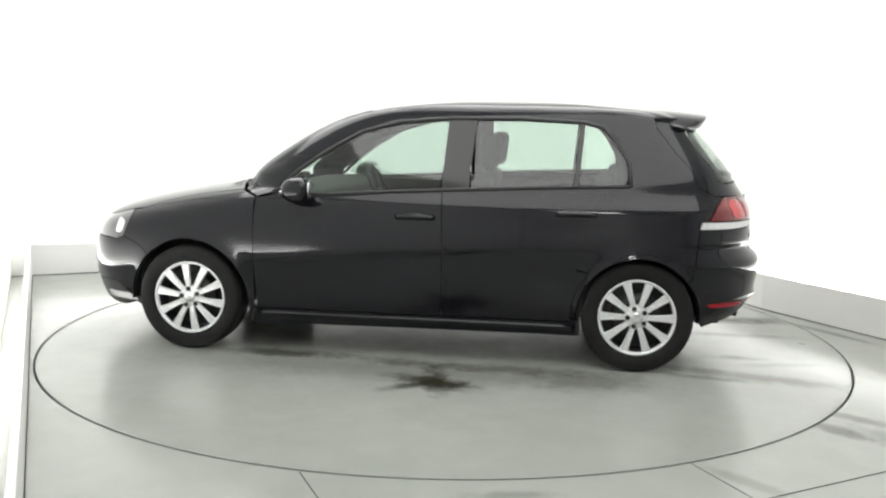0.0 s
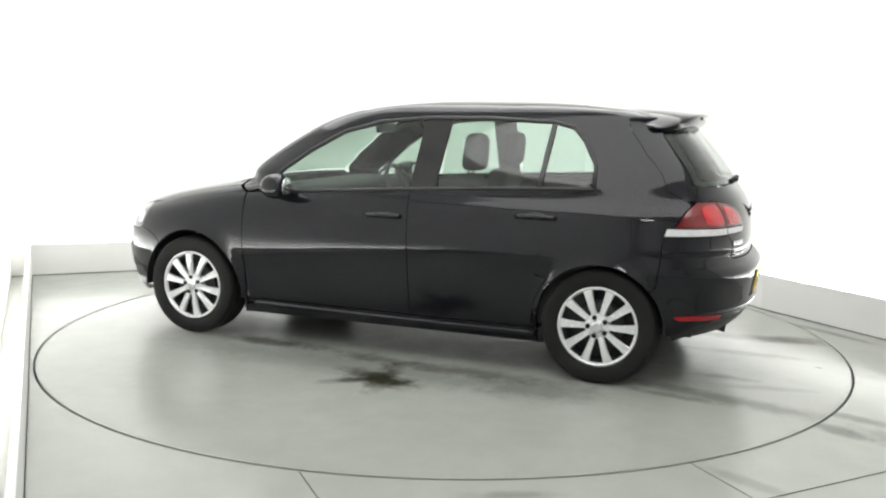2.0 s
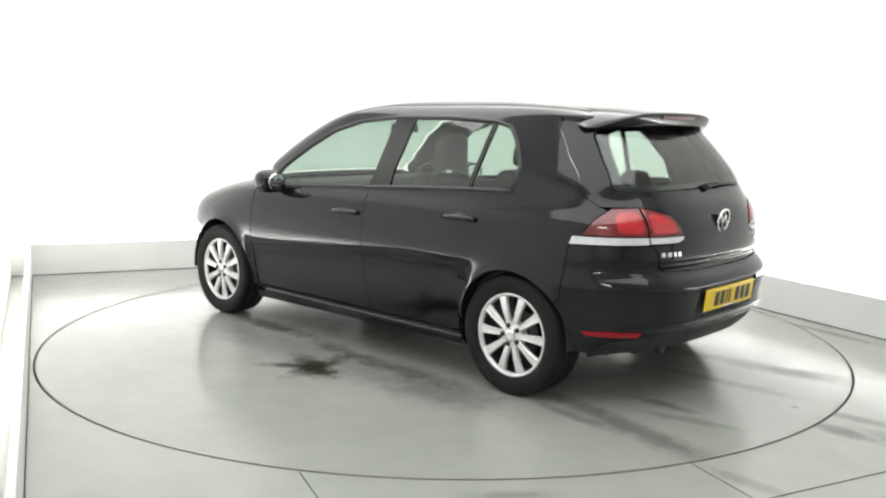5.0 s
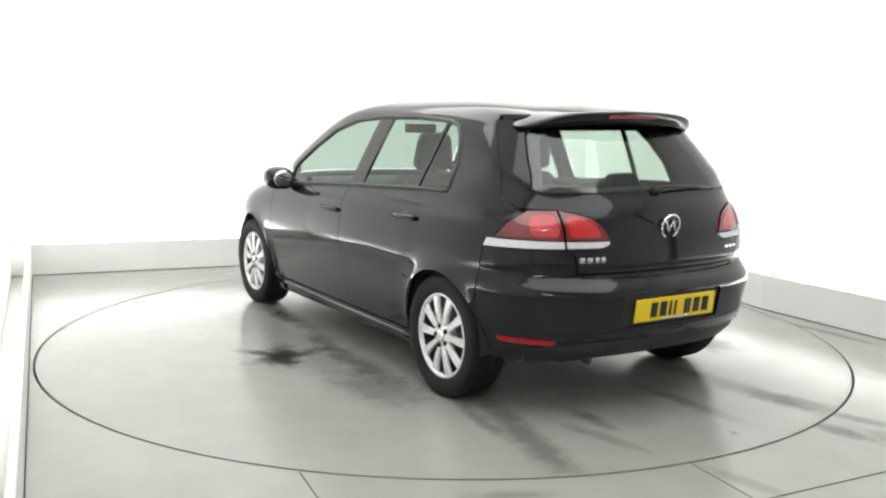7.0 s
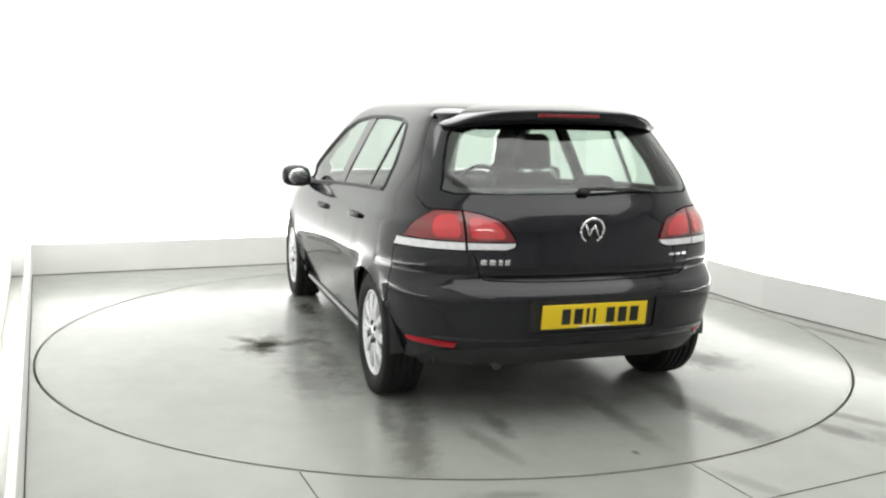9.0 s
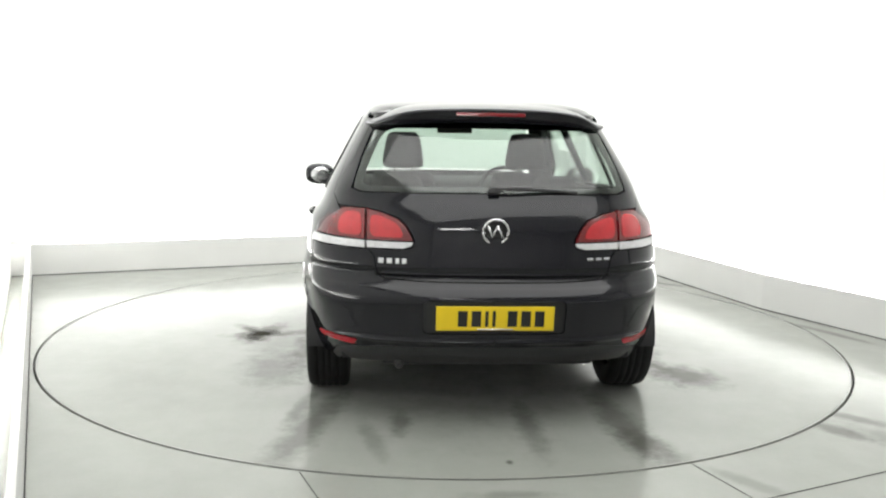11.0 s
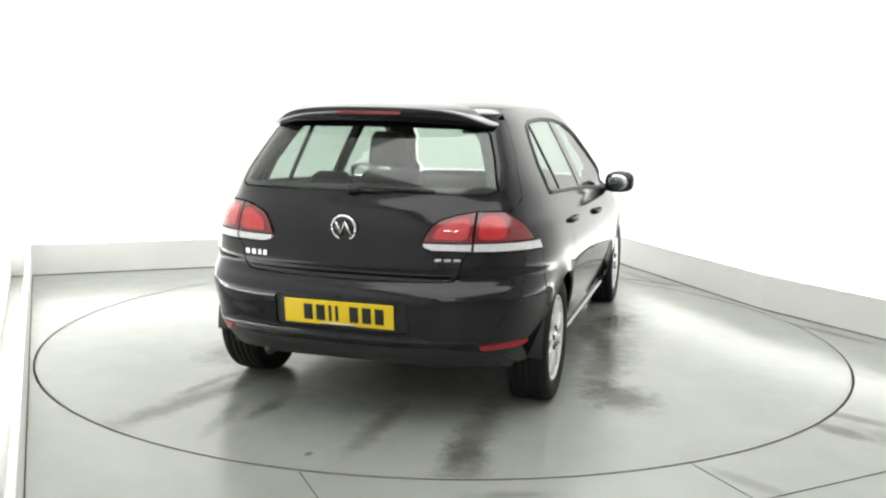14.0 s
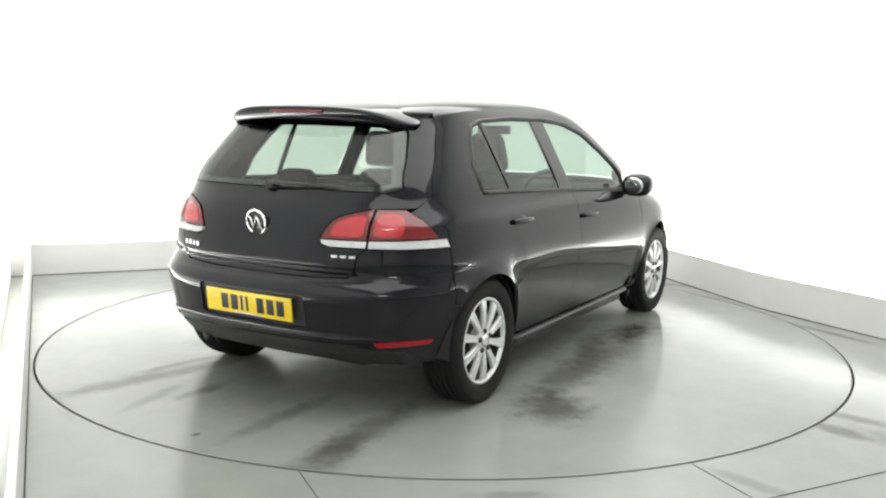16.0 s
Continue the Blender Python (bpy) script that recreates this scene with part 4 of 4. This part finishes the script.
for y, w in ((0.50, 0.026), (0.463, 0.026), (0.428, 0.018), (0.398, 0.022)):
    c, ang = on_tail(y, 0.752)
    bm = bmesh.new()
    box(bm, -0.003, 0.003, -w / 2, w / 2, -0.012, 0.012, 0.0015)
    part("lettering_bar", bm, CHROME, tailgate, "chrome lettering shown as bars", at=pose(*c, 0, 0, -ang))
for y in (-0.43, -0.47, -0.51):
    c, ang = on_tail(y, 0.765)
    bm = bmesh.new()
    box(bm, -0.003, 0.003, -0.015, 0.015, -0.006, 0.006, 0.001)
    part("lettering_bar", bm, CHROME, tailgate, "chrome lettering shown as bars", at=pose(*c, 0, 0, -ang))
# rear wiper
bm = bmesh.new()
box(bm, -0.016, 0.016, -0.026, 0.026, -0.016, 0.016, 0.009)
wip = part("rear_wiper", bm, PLASTIC, tailgate, "black rear wiper", at=pose(-1.868, 0.0, 1.058, 0, 25, 0))
bm = bmesh.new()
tube(bm, [(-0.012, 0.0, 0.005), (-0.010, -0.12, 0.006), (0.008, -0.28, 0.008), (0.03, -0.38, 0.008)], 0.008, 8)
part("wiper_arm", bm, PLASTIC, wip)

# cabin
def slab(name, x0, x1, y0, y1, z0, z1, material, bevel=0.05, lean=0.0, label="", taper=0.0):
    bm = bmesh.new()
    c = Vector(((x0 + x1) / 2, 0, z0))
    box(bm, x0, x1, y0, y1, z0, z1, bevel)
    for v in bm.verts:
        v.co.y = (y0 + y1) / 2 + (v.co.y - (y0 + y1) / 2) * (1 - taper * ((v.co.z - z0) / (z1 - z0)) ** 2)
    if lean:
        bmesh.ops.rotate(bm, cent=c, verts=bm.verts, matrix=Matrix.Rotation(radians(lean), 3, "Y"))
    return part(name, bm, material, car, label)


for y in (0.37, -0.37):
    slab("front_seat", -0.25, 0.30, y - 0.25, y + 0.25, 0.30, 0.50, CLOTH, 0.06)
    slab("seat_back", -0.30, -0.16, y - 0.24, y + 0.24, 0.45, 1.06, CLOTH, 0.06, -14, "dark cloth seat back", 0.22)
    slab("headrest", -0.46, -0.36, y - 0.125, y + 0.125, 1.07, 1.29, CLOTH, 0.05, -6, "dark cloth headrest", 0.28)
    for dy in (-0.05, 0.05):
        bm = bmesh.new()
        tube(bm, [(-0.38, y + dy, 1.0), (-0.40, y + dy, 1.14)], 0.007, 8)
        part("headrest_post", bm, CHROME, car)
for y in (0.40, -0.40):
    slab("rear_headrest", -1.24, -1.15, y - 0.12, y + 0.12, 0.99, 1.085, CLOTH, 0.04, -6, "dark cloth headrest", 0.25)
slab("rear_bench", -1.05, -0.55, -0.66, 0.66, 0.32, 0.50, CLOTH, 0.06)
slab("bench_back", -1.12, -0.97, -0.66, 0.66, 0.46, 1.03, CLOTH, 0.06, -12, "dark cloth rear bench back")
slab("parcel_shelf", -1.72, -1.2, -0.58, 0.58, 0.955, 0.975, CABIN, 0.006)
slab("dashboard", 0.50, 0.92, -0.70, 0.70, 0.55, 0.95, CABIN, 0.08, 0, "dark dashboard")
slab("cabin_floor", -1.75, 0.9, -0.68, 0.68, 0.262, 0.30, CABIN, 0.01)
slab("boot_lining", -1.80, -1.3, -0.62, 0.62, 0.50, 0.94, CABIN, 0.04)
for sg in (1, -1):
    slab("door_lining", -1.25, 0.85, sg * 0.765 - 0.02, sg * 0.765 + 0.02, 0.28, 0.93, CABIN, 0.015)
bm = bmesh.new()
rows = []
for z in (1.38, 1.40, 1.415, 1.425):
    S = np.linspace(0.0, SMAX, 50)
    half = surface(S, np.full_like(S, z))
    half[:, 1] *= 0.94
    half[:, 2] -= 0.02
    half[:, 0] = np.clip(half[:, 0], -1.42, 0.18)
    rows.append([bm.verts.new(tuple(p)) for p in half] + [bm.verts.new((p[0], -p[1], p[2])) for p in half[-2:0:-1]])
for p, q in zip(rows, rows[1:]):
    for i in range(len(p)):
        bm.faces.new((p[i], p[(i + 1) % len(p)], q[(i + 1) % len(p)], q[i]))
bm.faces.new(rows[-1])
part("headliner", bm, HEADLINER, car, "pale cloth roof lining")
bm = bmesh.new()
sw = pose(0.40, -0.37, 0.87, 0, -62, 0)
tube(bm, [tuple(sw @ Vector((0.185 * math.cos(t), 0.185 * math.sin(t), 0))) for t in (2 * math.pi * i / 32 for i in range(33))], 0.016, 8)
for t in (0, 120, 240):
    tube(bm, [tuple(sw @ Vector((0, 0, 0))), tuple(sw @ Vector((0.18 * math.cos(radians(t + 90)), 0.18 * math.sin(radians(t + 90)), 0)))], 0.02, 6)
part("steering_wheel", bm, PLASTIC, car, "dark steering wheel")
slab("cabin_mirror", 0.34, 0.37, -0.12, 0.12, 1.27, 1.33, PLASTIC, 0.012, 0, "dark inside mirror")

# ---- movement ----
TURN = [(0, 172.45), (1.5, 161.75), (3.0, 151.1), (3.5, 147.6), (7.0, 122.5), (9.0, 108.3), (12.5, 83.75), (14.5, 69.8), (16.0, 59.24)]
OFF = Matrix.Translation((0.1189, -0.0833, 0.0))


def motions():
    walk(car, [(t, Matrix.Rotation(radians(a), 4, "Z") @ OFF) for t, a in TURN])
    walk(table, [(t, Matrix.Rotation(radians(a), 4, "Z")) for t, a in TURN])


motions()
